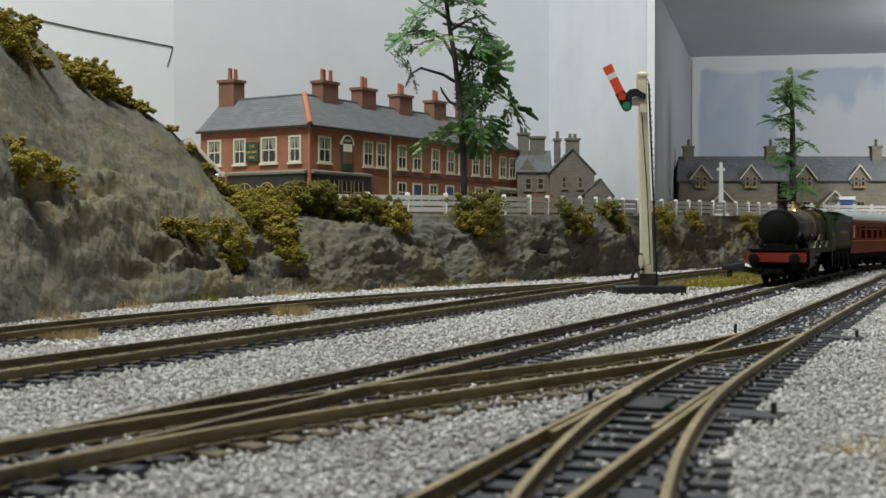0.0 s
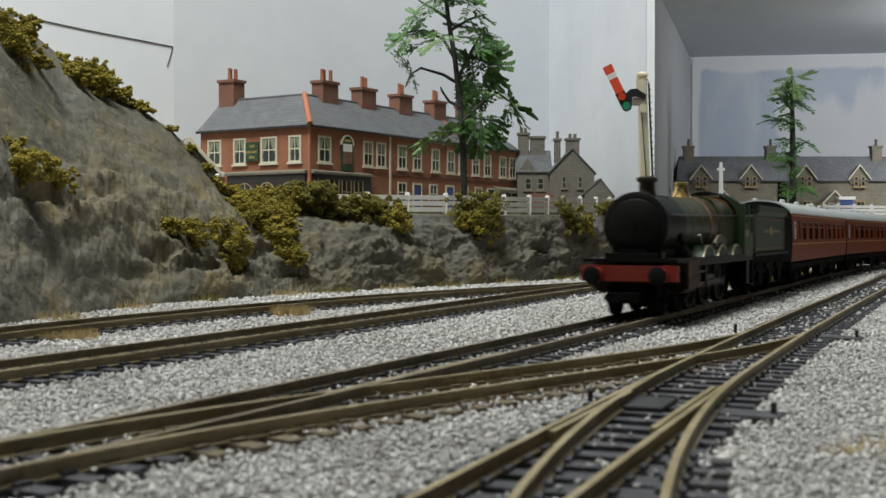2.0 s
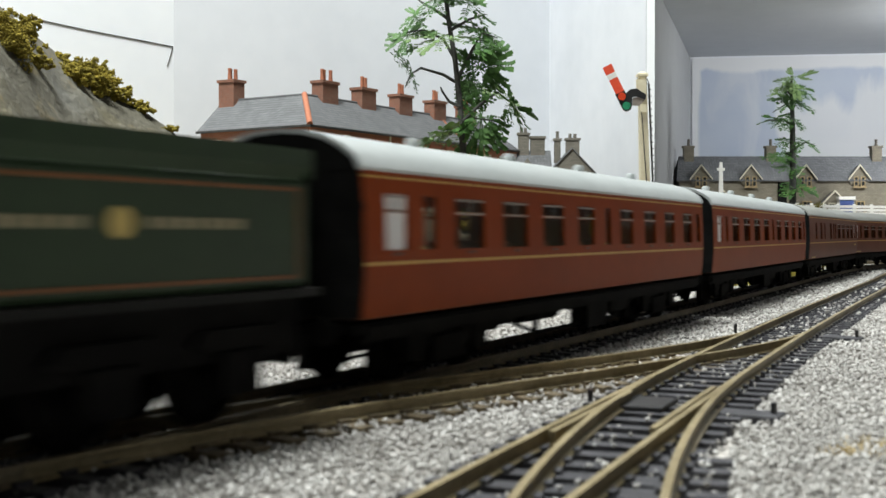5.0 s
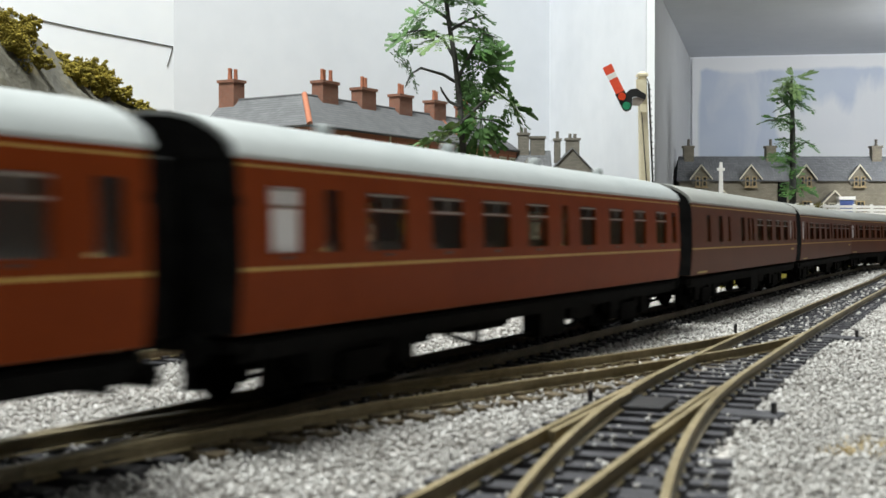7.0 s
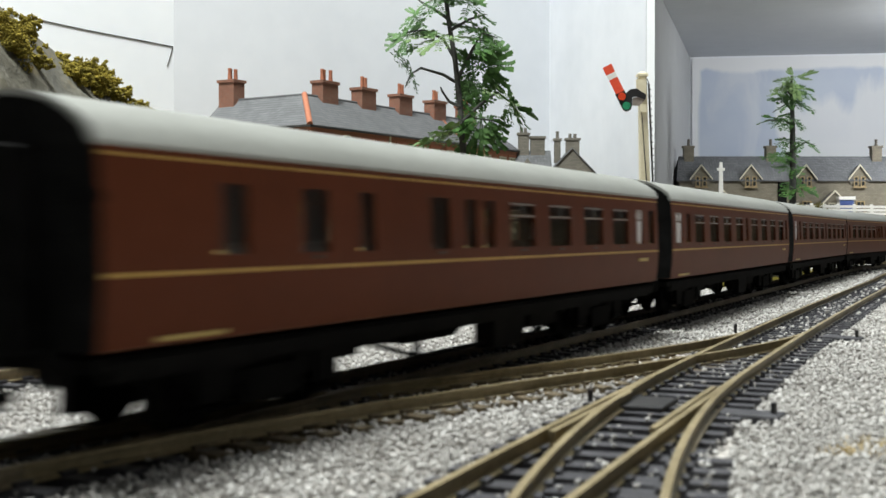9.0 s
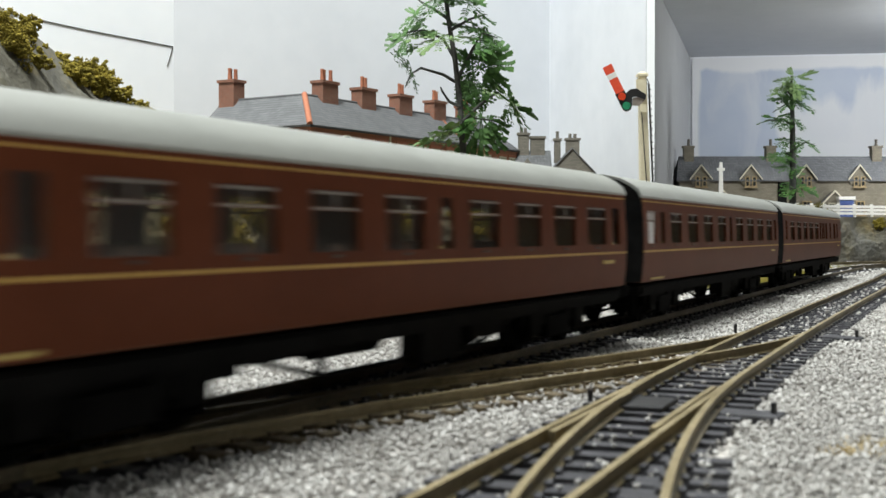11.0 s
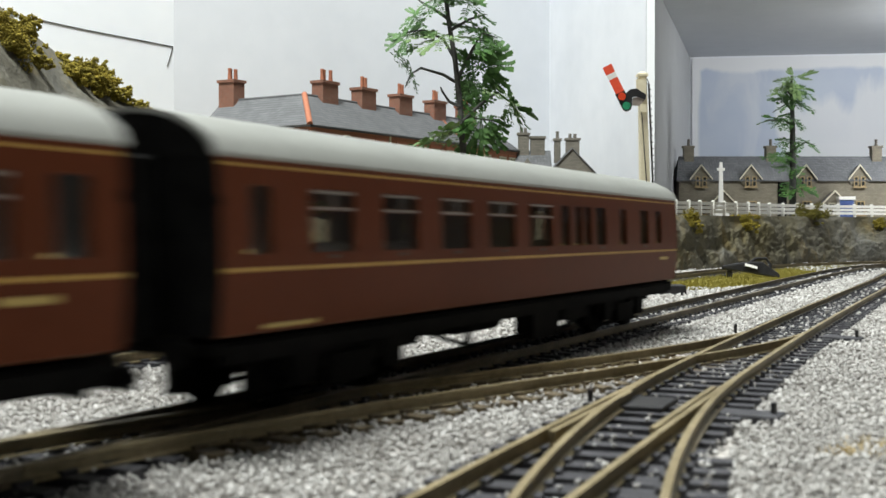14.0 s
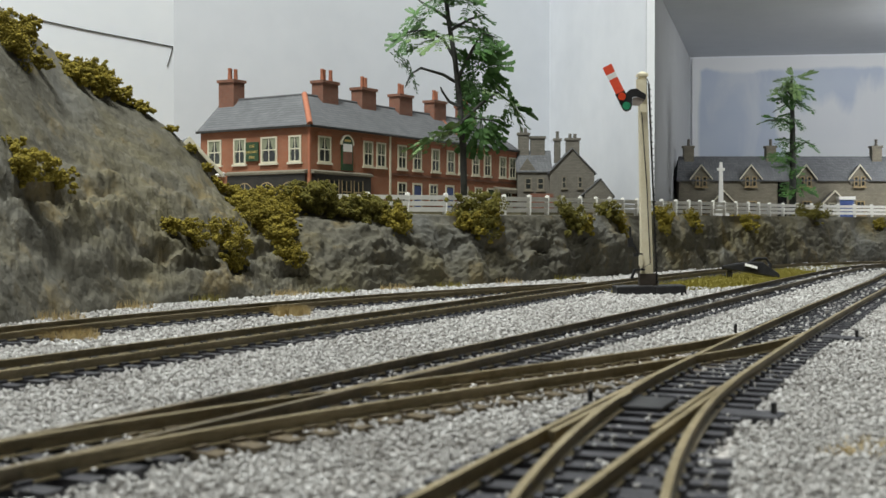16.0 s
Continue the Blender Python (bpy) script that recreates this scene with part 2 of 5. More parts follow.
M_frosted = material("frosted_white_window", (0.72, 0.71, 0.72), (0.80, 0.79, 0.80), 100, 0.4, 0.0)
M_green_loco = material("dark_green_loco_paint", (0.014, 0.031, 0.013), (0.024, 0.045, 0.020), 40, 0.46, 0.02, spec=0.30)
M_smokebox = material("black_loco_paint", (0.003, 0.003, 0.003), (0.009, 0.009, 0.0085), 60, 0.48, 0.05, spec=0.13)
M_orange = material("orange_boiler_band", (0.42, 0.13, 0.04), (0.52, 0.18, 0.06), 200, 0.45, 0.0)
M_orange_dim = material("faded_orange_lining", (0.15, 0.068, 0.026), (0.20, 0.088, 0.036), 200, 0.45, 0.0, spec=0.2)
M_brown_panel = material("dark_brown_cylinder", (0.022, 0.013, 0.008), (0.045, 0.024, 0.014), 100, 0.5, 0.03, spec=0.2)
M_beam_red = material("red_buffer_beam", (0.17, 0.014, 0.006), (0.23, 0.022, 0.01), 100, 0.45, 0.03)
M_brass = material("polished_brass", (0.70, 0.48, 0.18), (0.80, 0.58, 0.26), 100, 0.22, 0.02, metal=1.0)
M_steel = material("dull_steel", (0.045, 0.040, 0.034), (0.10, 0.092, 0.08), 100, 0.45, 0.02, metal=0.6)
M_copper = material("dark_copper", (0.015, 0.011, 0.009), (0.045, 0.03, 0.022), 100, 0.4, 0.02, metal=0.5)

# ---- track plan ----


def smooth_step(u):
    u = min(max(u, 0.0), 1.0)
    return u * u * (3 - 2 * u)


def main_x(y):
    if y < 170:
        return -50.55 + (y - 170) * 0.5115
    u = y / 1000
    return -140.71 + 551.59 * u - 138.4 * u * u + 80.08 * u ** 3


def near_x(y):
    u = y / 1000
    return -45.17 + 376.32 * u + 162.95 * u * u - 93.15 * u ** 3


def siding_x(y):
    """The turnout road that leaves the near line to the right."""
    return near_x(y) + 11.0 * (max(250 - y, 0) / 123) ** 2


def cross_x(y):
    w = smooth_step((y - 145) / 210)
    return main_x(y) * (1 - w) + near_x(y) * w


def second_x(y):
    if y < 250:
        return -101.8 + (y - 250) * 0.4805
    u = y / 1000
    return -234.37 + 591.96 * u - 296.68 * u * u + 196.68 * u ** 3


def far_x(y):
    if y < 330:
        return -142.7 + (y - 330) * 0.3256
    u = y / 1000
    return -157.85 - 233.69 * u + 847.38 * u * u


def line(fn, y0, y1, step=6.0):
    return [Vector((fn(y), y)) for y in np.arange(y0, y1 + 0.1, step)]


def with_arc(pts, radius, degrees, tail):
    """Carries a line on by a right-hand curve and a straight."""
    d = (pts[-1] - pts[-2]).normalized()
    centre = pts[-1] + radius * Vector((d.y, -d.x))
    arm = pts[-1] - centre
    out = list(pts)
    steps = int(degrees / 1.0)
    for i in range(1, steps + 1):
        a = -radians(degrees * i / steps)
        out.append(centre + Vector((arm.x * math.cos(a) - arm.y * math.sin(a), arm.x * math.sin(a) + arm.y * math.cos(a))))
    d = (out[-1] - out[-2]).normalized()
    out += [out[-1] + d * tail * k / 20 for k in range(1, 21)]
    return out


MAIN = with_arc(line(main_x, -1620, 1000, 5.0), 600, 150, 1000)
SECOND = with_arc(line(second_x, -300, 1050), 690, 60, 300)
FAR = line(far_x, -200, 705)
NEAR = line(near_x, 60, 1000)
SIDING = line(siding_x, 60, 250, 5)
CROSS = line(cross_x, 150, 352, 5)


def sideways(pts, off):
    out = []
    for i, p in enumerate(pts):
        d = (pts[min(i + 1, len(pts) - 1)] - pts[max(i - 1, 0)]).normalized()
        out.append(p + off * Vector((d.y, -d.x)))
    return out


RAIL = [(-0.55, 0), (-0.55, -0.7), (-0.2, -0.9), (-0.2, -1.9), (-1.1, -2.2), (-1.1, -2.5), (1.1, -2.5), (1.1, -2.2), (0.2, -1.9), (0.2, -0.9), (0.55, -0.7), (0.55, 0)]


def rail(parent, pts, off, mat, drop=0.0):
    b = Build()
    rows = []
    a = sideways(pts, off)
    for i, p in enumerate(a):
        d = (a[min(i + 1, len(a) - 1)] - a[max(i - 1, 0)]).normalized()
        n = Vector((d.y, -d.x))
        rows.append([(p.x + n.x * q, p.y + n.y * q, z - drop) for q, z in RAIL])
    b.loft(rows, True, True)
    return part("rail", b, mat, parent)


def along(pts, pitch, start=0.0):
    """Points and headings every so many millimetres."""
    out, need, run = [], start, 0.0
    for p, q in zip(pts[:-1], pts[1:]):
        length = (q - p).length
        while need <= run + length:
            out.append((p + (q - p) * ((need - run) / length), (q - p).normalized()))
            need += pitch
        run += length
    return out

# ---- room and backscene ----


def wall(name, x0, y0, x1, y1, z0, z1, thick, mat, label):
    """An upright board from one plan point to another; thick goes to its left."""
    d = Vector((x1 - x0, y1 - y0)).normalized()
    n = Vector((-d.y, d.x)) * thick
    b = Build().prism([(x0, y0), (x1, y1), (x1 + n.x, y1 + n.y), (x0 + n.x, y0 + n.y)], z0, z1, "z")
    return structure(name, b, mat, label, "wall")


# Grey stands for the return's shading, put into its board colour.
M_return_shaded = material("shaded_return_board", (0.40, 0.41, 0.42), (0.47, 0.48, 0.49), 5, 0.8, 0.05, contrast=0.8)
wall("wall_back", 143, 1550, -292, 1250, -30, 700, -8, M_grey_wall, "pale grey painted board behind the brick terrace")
wall("wall_left", -292, 1250, -900, 560, -30, 700, -8, M_white_wall, "white painted board behind the rocky hill")
# Greyer, patchier copy of the white board; smudgy shade is in the colour.
M_panel_shaded = material("shaded_white_board", (0.66, 0.685, 0.73), (0.79, 0.81, 0.85), 9, 0.8, 0.08, fine=40, contrast=0.7)
wall("wall_panel", 221, 1256, 143, 1550, -30, 700, -6, M_panel_shaded, "white painted board panel beside the stone houses")
wall("wall_return", 225, 1254, 394, 1838, -30, 700, 4, M_return_shaded, "board return at the alcove with its shade painted grey")
structure("trim_edge", Build().box(221.5, 229.5, 1249, 1253.5, -30, 700), M_white_wall, "narrow white edge strip of the board", "trim")


def sky_material():
    """Hand-brushed blue with white cloud strokes, left bare along the board's edges."""
    m = material("painted_sky", (0.47, 0.54, 0.69), (0.66, 0.71, 0.78), 5, 0.85, 0.05, fine=22, contrast=0.8)
    nt = m.node_tree
    p = nt.nodes["Principled BSDF"]
    co = nt.nodes.new("ShaderNodeTexCoord")
    sep = nt.nodes.new("ShaderNodeSeparateXYZ")
    nt.links.new(co.outputs["Object"], sep.inputs[0])

    def stroke_noise(scale, sx, sz):
        mp = nt.nodes.new("ShaderNodeMapping")
        mp.inputs["Scale"].default_value = (sx, 0.0, sz)
        n = nt.nodes.new("ShaderNodeTexNoise")
        n.inputs["Scale"].default_value, n.inputs["Detail"].default_value, n.inputs["Distortion"].default_value = scale, 4, 0.7
        nt.links.new(co.outputs["Object"], mp.inputs[0])
        nt.links.new(mp.outputs[0], n.inputs["Vector"])
        return n.outputs["Fac"]

    def calc(op, a, b, c=None):
        n = nt.nodes.new("ShaderNodeMath")
        n.operation = op
        for k, v in enumerate((a, b, c)):
            if v is None:
                continue
            if isinstance(v, (int, float)):
                n.inputs[k].default_value = v
            else:
                nt.links.new(v, n.inputs[k])
        return n.outputs[0]

    def lay(fac, lo, hi, most, colour):
        r = nt.nodes.new("ShaderNodeMapRange")
        r.inputs["From Min"].default_value, r.inputs["From Max"].default_value, r.inputs["To Max"].default_value = lo, hi, most
        nt.links.new(fac, r.inputs["Value"])
        mix = nt.nodes.new("ShaderNodeMix")
        mix.data_type = "RGBA"
        mix.inputs["B"].default_value = colour
        nt.links.new(r.outputs["Result"], mix.inputs["Factor"])
        nt.links.new(p.inputs["Base Color"].links[0].from_socket, mix.inputs["A"])
        nt.links.new(mix.outputs["Result"], p.inputs["Base Color"])

    x, z = sep.outputs[0], sep.outputs[2]
    brush = stroke_noise(11, 1.6, 0.6)
    # cloud banks: rounded heads with brushed undersides
    for cx, cz, rx, rz in ((0.60, 0.165, 0.055, 0.075), (0.685, 0.175, 0.045, 0.095), (0.66, 0.12, 0.12, 0.055), (0.545, 0.20, 0.022, 0.05), (0.95, 0.15, 0.14, 0.07), (1.25, 0.17, 0.12, 0.06)):
        dx, dz = calc("MULTIPLY", calc("SUBTRACT", x, cx), 1 / rx), calc("MULTIPLY", calc("SUBTRACT", z, cz), 1 / rz)
        d = calc("SQRT", calc("ADD", calc("MULTIPLY", dx, dx), calc("MULTIPLY", dz, dz)), 0.0)
        lay(calc("SUBTRACT", calc("MULTIPLY", brush, 1.3), d), -0.55, -0.25, 0.9, (0.80, 0.815, 0.84, 1))
    lay(brush, 0.52, 0.68, 0.45, (0.78, 0.80, 0.83, 1))
    edge = calc("MAXIMUM", calc("SUBTRACT", z, 0.290), calc("SUBTRACT", 0.408, x))
    lay(calc("MULTIPLY_ADD", brush, 0.02, edge), 0.006, 0.012, 1.0, (0.84, 0.85, 0.87, 1))
    return m


M_sky = sky_material()
wall("wall_sky", 1500, 1680, 394, 1838, -30, 700, -8, M_white_wall, "white board at the back of the alcove")
wall("backdrop_sky", 1490, 1678.5, 397, 1834.6, 40, 309, -1.2, M_sky, "hand-painted pale blue sky with white clouds")
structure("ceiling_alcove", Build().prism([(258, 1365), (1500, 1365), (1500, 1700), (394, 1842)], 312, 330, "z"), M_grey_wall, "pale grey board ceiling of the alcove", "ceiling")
structure("ceiling", Build().box(-1900, 2700, -2600, 1900, 1460, 1500), M_white_wall, "plain white room ceiling", "ceiling")
# Unseen walls added around the layout, kept dull to hold back bounced light.
structure("wall_south", Build().box(-1900, 2700, -2620, -2600, -900, 1460), M_room, "plain dull wall, unseen, added to close the room", "wall")
structure("wall_west", Build().box(-1920, -1900, -2600, 1900, -900, 1460), M_room, "plain dull wall, unseen, added to close the room", "wall")
structure("wall_east", Build().box(2700, 2720, -2600, 1900, -900, 1460), M_room, "plain dull wall, unseen, added to close the room", "wall")
structure("wall_north", Build().box(-1900, 2700, 1900, 1920, -900, 1460), M_room, "plain dull wall, unseen, added to close the room", "wall")
structure("ground", Build().box(-1880, 2680, -2580, 1890, -20, -4.3), M_ground, "baseboard covered in pale grey stone ballast", "ground")

# ---- tracks ----


def sleeper_mesh(name, width, deep, mat):
    b = Build().box(-deep / 2, deep / 2, -width / 2, width / 2, -4.6, -2.55)
    for y in (-8.25, 8.25):
        for s in (-1, 1):
            b.box(-deep * 0.4, deep * 0.4, y + s * 1.3 - 0.5, y + s * 1.3 + 0.5, -2.6, -1.9)
    return mesh_of(name, b, mat)


SLEEPER_DARK = sleeper_mesh("sleeper", 30, 3.4, M_sleeper)
SLEEPER_RUST = sleeper_mesh("sleeper", 30, 3.4, M_sleeper_rust)


def track(pts, label, mat, sleeper, pitch=7.7, drop=0.0, keep=None, bed=True, offs=(-8.25, 8.25)):
    root = thing("railway_track", 0, 0, 0, label, "track")
    for off in offs:
        rail(root, pts, off, mat, drop)
    if bed:
        rows = [[(p.x, p.y, -4.1) for p in (a, c)] for a, c in zip(sideways(pts, -14.5), sideways(pts, 14.5))]
        part("track_bed", Build().loft(rows), M_bed, root)
    rest, count = Build(), 0
    for p, d in along(pts, pitch):
        if keep and not keep(p):
            continue
        a = math.degrees(math.atan2(d.y, d.x))
        near = 90 < p.y < 1150 and count < 160
        if near:
            ob = part("sleeper", sleeper, None, root)
            ob.matrix_basis = pose(p.x * MM, p.y * MM, -drop * MM, 0, 0, a)
            count += 1
        else:
            rest.box(-1.7, 1.7, -15, 15, -4.6, -2.55, Matrix.LocRotScale((p.x, p.y, 0), Euler((0, 0, radians(a))), None))
    if rest.v:
        tagged(part("sleepers_beyond", rest, M_sleeper, root), kind="stuff")
    return root


track(MAIN, "main line track with dull rails on black sleepers", M_rail_dark, SLEEPER_DARK)
track(SECOND, "rusty brown double-rail track laid in pale ballast", M_rail, SLEEPER_DARK, drop=0.02)
track(FAR, "rusty brown track at the foot of the rock face", M_rail, SLEEPER_DARK, drop=0.05)
near_track = track(NEAR, "track with brown rails on wide-open black sleepers", M_rail, SLEEPER_DARK, pitch=8.2)
track(CROSS, "rust-brown crossover track between two lines", M_rail, SLEEPER_RUST, drop=0.08, keep=lambda p: 175 < p.y < 300, bed=False)
track(SIDING, "turnout road with pale brown curved rails", M_rail, SLEEPER_DARK, drop=0.06, keep=lambda p: p.y < 170, bed=False)

for fn, off, y0, y1 in ((near_x, -6.6, 168, 214), (near_x, 6.6, 176, 226), (main_x, 6.7, 215, 290)):
    rail(near_track, line(fn, y0, y1, 4.0), off, M_rail, 0.05).name = "check_rail"
plate = part("frog_plate", Build().box(-7, 7, -4.5, 4.5, -2.7, -1.6), M_black, near_track, "black plastic crossing plate", bevel=0.3)
plate.matrix_basis = pose(0.0375, 0.212, 0, 0, 0, 66)

# ---- ballast ----


def distance_to(pts, x, y):
    """Distance of points to a line given point by point."""
    px = np.array([p.x for p in pts])
    py = np.array([p.y for p in pts])
    best = np.full(len(x), 1e9)
    for a, b in zip(px, py):
        best = np.minimum(best, (x - a) ** 2 + (y - b) ** 2)
    return np.sqrt(best)


def chips(name, x, y, z, size, mat, label, rng, flat=0.8):
    """Angular stone chips, each a rough octahedron."""
    n = len(x)
    base = np.array([(1, 0, 0), (-1, 0, 0), (0, 1, 0), (0, -1, 0), (0, 0, 1), (0, 0, -1)], float)
    v = base[None] * (0.55 + 0.75 * rng.random((n, 6, 1))) + rng.normal(0, 0.12, (n, 6, 3))
    q = rng.normal(size=(n, 4))
    q /= np.linalg.norm(q, axis=1)[:, None]
    w, a, b, c = q.T
    R = np.stack([np.stack([1 - 2 * (b * b + c * c), 2 * (a * b - c * w), 2 * (a * c + b * w)], 1),
                  np.stack([2 * (a * b + c * w), 1 - 2 * (a * a + c * c), 2 * (b * c - a * w)], 1),
                  np.stack([2 * (a * c - b * w), 2 * (b * c + a * w), 1 - 2 * (a * a + b * b)], 1)], 1)
    v = np.einsum("nij,nkj->nki", R, v) * size[:, None, None]
    v[:, :, 2] *= flat
    v += np.stack([x, y, z], 1)[:, None]
    faces = np.array([(0, 2, 4), (2, 1, 4), (1, 3, 4), (3, 0, 4), (2, 0, 5), (1, 2, 5), (3, 1, 5), (0, 3, 5)])
    f = (faces[None] + 6 * np.arange(n)[:, None, None]).reshape(-1, 3)
    me = bpy.data.meshes.new(name)
    me.vertices.add(n * 6)
    me.vertices.foreach_set("co", (v * MM).ravel())
    me.loops.add(f.size)
    me.loops.foreach_set("vertex_index", f.ravel())
    me.polygons.add(len(f))
    me.polygons.foreach_set("loop_start", np.arange(0, f.size, 3))
    me.update(calc_edges=True)
    me.materials.append(mat)
    return tagged(new(name, me), label, name, kind="stuff")


def lay_ballast():
    rng = np.random.default_rng(4)
    xs, ys, sz = [], [], []
    for y0, y1, cell, r in ((95, 200, 0.74, 0.52), (200, 330, 0.86, 0.56), (330, 560, 1.22, 0.72), (560, 900, 2.1, 1.15), (900, 1400, 4.0, 2.0)):
        area = 0.41 * (y1 * y1 - y0 * y0)
        n = int(area / cell ** 2)
        y = np.sqrt(y0 * y0 + rng.random(n) * (y1 * y1 - y0 * y0))
        x = (rng.random(n) * 2 - 1) * 0.41 * y
        xs.append(x), ys.append(y), sz.append(r * (0.6 + 0.7 * rng.random(n)))
    x, y, s = np.concatenate(xs), np.concatenate(ys), np.concatenate(sz)
    keep = np.ones(len(x), bool)
    for pts, half, chance in ((MAIN[280:540], 13, 0.34), (SECOND, 12, 0.6), (FAR, 12, 0.6), (NEAR, 14.5, 0.21), (CROSS[8:36], 12, 0.26), (SIDING, 14, 0.16)):
        d = distance_to(pts[::1], x, y)
        keep &= (d > half) | (rng.random(len(x)) < chance)
    for pts in (MAIN[280:540], SECOND, FAR, NEAR, CROSS, SIDING):
        for off in (-8.25, 8.25):
            keep &= distance_to(sideways(pts, off), x, y) > 3.0
    keep &= ~((y > 700) & (x > np.interp(y, [p.y for p in SECOND[:220]], [p.x for p in SECOND[:220]]) + 14) & (x < np.interp(y, [p.y for p in MAIN[:520]], [p.x for p in MAIN[:520]]) - 16 - np.maximum(0, (760 - y) * 0.3)))
    x, y, s = x[keep], y[keep], s[keep]
    z = -4.2 + rng.random(len(x)) * 1.1
    for pts in (MAIN[280:540], NEAR, CROSS[8:36], SIDING):
        on = distance_to(pts, x, y) < 13
        z[on] += 0.2 + 0.9 * rng.random(int(on.sum()))
    return chips("ballast", x, y, z, s, M_ballast, "loose pale grey and white stone ballast chips", rng)


lay_ballast()

# ---- rock, plateau and grass ----


FOOT = [(-330, 330), (-158, 409), (-148, 470), (-138, 524), (-128, 545), (-119, 562), (-105, 585), (-92, 605), (-82, 620), (-70, 636), (-28, 690), (24, 745), (88, 830), (206, 1009), (290, 1130), (385, 1250), (492, 1350), (610, 1415), (760, 1450), (1400, 1450)]
BRINK = [(-420, 430, 250), (-232, 600, 148), (-216, 645, 130), (-192, 655, 111), (-176, 662, 103), (-158, 668, 90), (-146, 672, 77.5), (-133, 680, 58), (-117, 690, 46), (-97, 694, 44), (-43, 724, 42), (18, 770, 42), (79, 844, 43), (203, 1033, 46), (288, 1152, 48), (383, 1271, 49), (491, 1368, 50), (610, 1433, 51), (760, 1467, 52), (1400, 1468, 52)]
# hollows and ledges in the plaster: x, z, half width, half height, depth
HOLLOWS = [(-163, 50, 9, 3.6, 7), (-156, 27, 9, 7, 7), (-170, 46, 17, 3, 5), (-96, 23, 12, 3, 6), (-84, 12, 8, 5, 5), (-122, 16, 14, 3, 5), (-141, 12, 10, 4, 4), (-52, 26, 9, 4, 5), (-20, 22, 12, 4, 5), (-36, 12, 14, 3, 4), (38, 24, 12, 5, 5), (70, 20, 10, 4, 4)]


def face_rows(n=1150, m=86):
    k = np.linspace(0, len(FOOT) - 1, n)
    foot = np.stack([np.interp(k, range(len(FOOT)), [p[c] for p in FOOT]) for c in (0, 1)], 1)
    top = np.stack([np.interp(k, range(len(BRINK)), [p[c] for p in BRINK]) for c in (0, 1, 2)], 1)
    rows = []
    for i in range(n):
        a, c = Vector((*foot[i], -5)), Vector(top[i])
        high = smooth_step((c.z - 45) / 80)
        row = []
        for j in range(m):
            u = j / (m - 1)
            z = a.z + (c.z - a.z) * u
            w = u ** (2.0 - 0.7 * high)
            p = Vector((a.x + (c.x - a.x) * w, a.y + (c.y - a.y) * w, z))
            env = math.sin(math.pi * min(max(u, 0.02), 0.995)) ** 0.5
            low = 1 - smooth_step((p.z - 28) / 50)
            q = p * 0.018
            bulge = noise.noise(Vector((p.x * 0.011 + 3, p.y * 0.011, p.z * 0.022)))
            warp = 14 * noise.noise(Vector((p.x * 0.03, p.y * 0.03, p.z * 0.05)))
            strata = noise.ridged_multi_fractal(Vector((p.x * 0.014, p.y * 0.014, (p.z + warp) * 0.042)), 0.9, 2.1, 4, 0.9, 2.0) * 0.45 - 0.55
            fine = noise.fractal(p * 0.06, 1.0, 2.1, 4)
            toward = Vector((a.x - c.x, a.y - c.y, 0)).normalized()
            out = (toward * (c.z - a.z) + Vector((0, 0, Vector((a.x - c.x, a.y - c.y)).length))).normalized()
            fold = noise.fractal(Vector((p.x * 0.022, p.y * 0.022, (p.z + warp) * 0.034)), 1.0, 2.0, 3)
            grit = noise.fractal(p * 0.2, 1.0, 2.0, 3)
            shift = env * ((10 + 4 * high) * bulge + (1.2 + 2.6 * low) * strata + (1.2 + 1.4 * low) * fine + (3.5 + 4.5 * low) * fold + (0.5 + 1.0 * low) * grit + (0.15 + 0.5 * low) * noise.fractal(p * 0.45, 1.0, 2.0, 2))
            for hx, hz, rx, rz, deep in HOLLOWS:
                d = ((p.x - hx + 2 * fine) / rx) ** 2 + ((p.z - hz + 2 * fold) / rz) ** 2
                if d < 4:
                    shift += 0.8 * deep * (-math.exp(-2.2 * d) + 0.55 * math.exp(-2.2 * (((p.x - hx) / rx) ** 2 + ((p.z - hz - 1.5 * rz) / rz) ** 2)))
            row.append(p + out * shift + Vector((0, 0, env * (0.8 + 1.4 * low) * (strata + 0.8 * fine + 0.5 * grit))))
        rows.append(row)
    return rows


FACE = face_rows()
structure("rock_face", Build().loft([[tuple(p) for p in r] for r in FACE]), M_rock, "grey painted plaster rock cutting with ochre stains", "rock", smooth=50)
brink = [r[-1] for r in FACE]
rows = []
for p in brink:
    if p.x < -190:
        back = Vector((p.x - 260, p.y + 250, p.z - 30))
    else:
        back = Vector((min(p.x * 0.9 - 60, p.x), p.y + 330, 52))
    rows.append([tuple(p), tuple(p.lerp(back, 0.18) + Vector((0, 0, 2 if p.x < -190 else 0))), tuple(p.lerp(back, 0.6)), tuple(back)])
structure("plateau", Build().loft(rows), M_rock, "level ground on top of the rock cutting", "ground", smooth=60)
structure("upper_ground", Build().prism([(-330, 760), (-60, 800), (60, 880), (190, 1090), (275, 1200), (370, 1315), (480, 1410), (604, 1475), (760, 1505), (1480, 1500), (1480, 1690), (392, 1830), (232, 1254), (145, 1545), (-285, 1248), (-420, 1060)], -10, 49, "z"), M_ground_up, "painted ground under the houses", "ground")

# ---- train ----
LINE_S = np.concatenate([[0], np.cumsum([(q - p).length for p, q in zip(MAIN[:-1], MAIN[1:])])])
LINE_S -= np.interp(-200, [p.y for p in MAIN[:520]], LINE_S[:520])
LINE_X, LINE_Y = [p.x for p in MAIN], [p.y for p in MAIN]


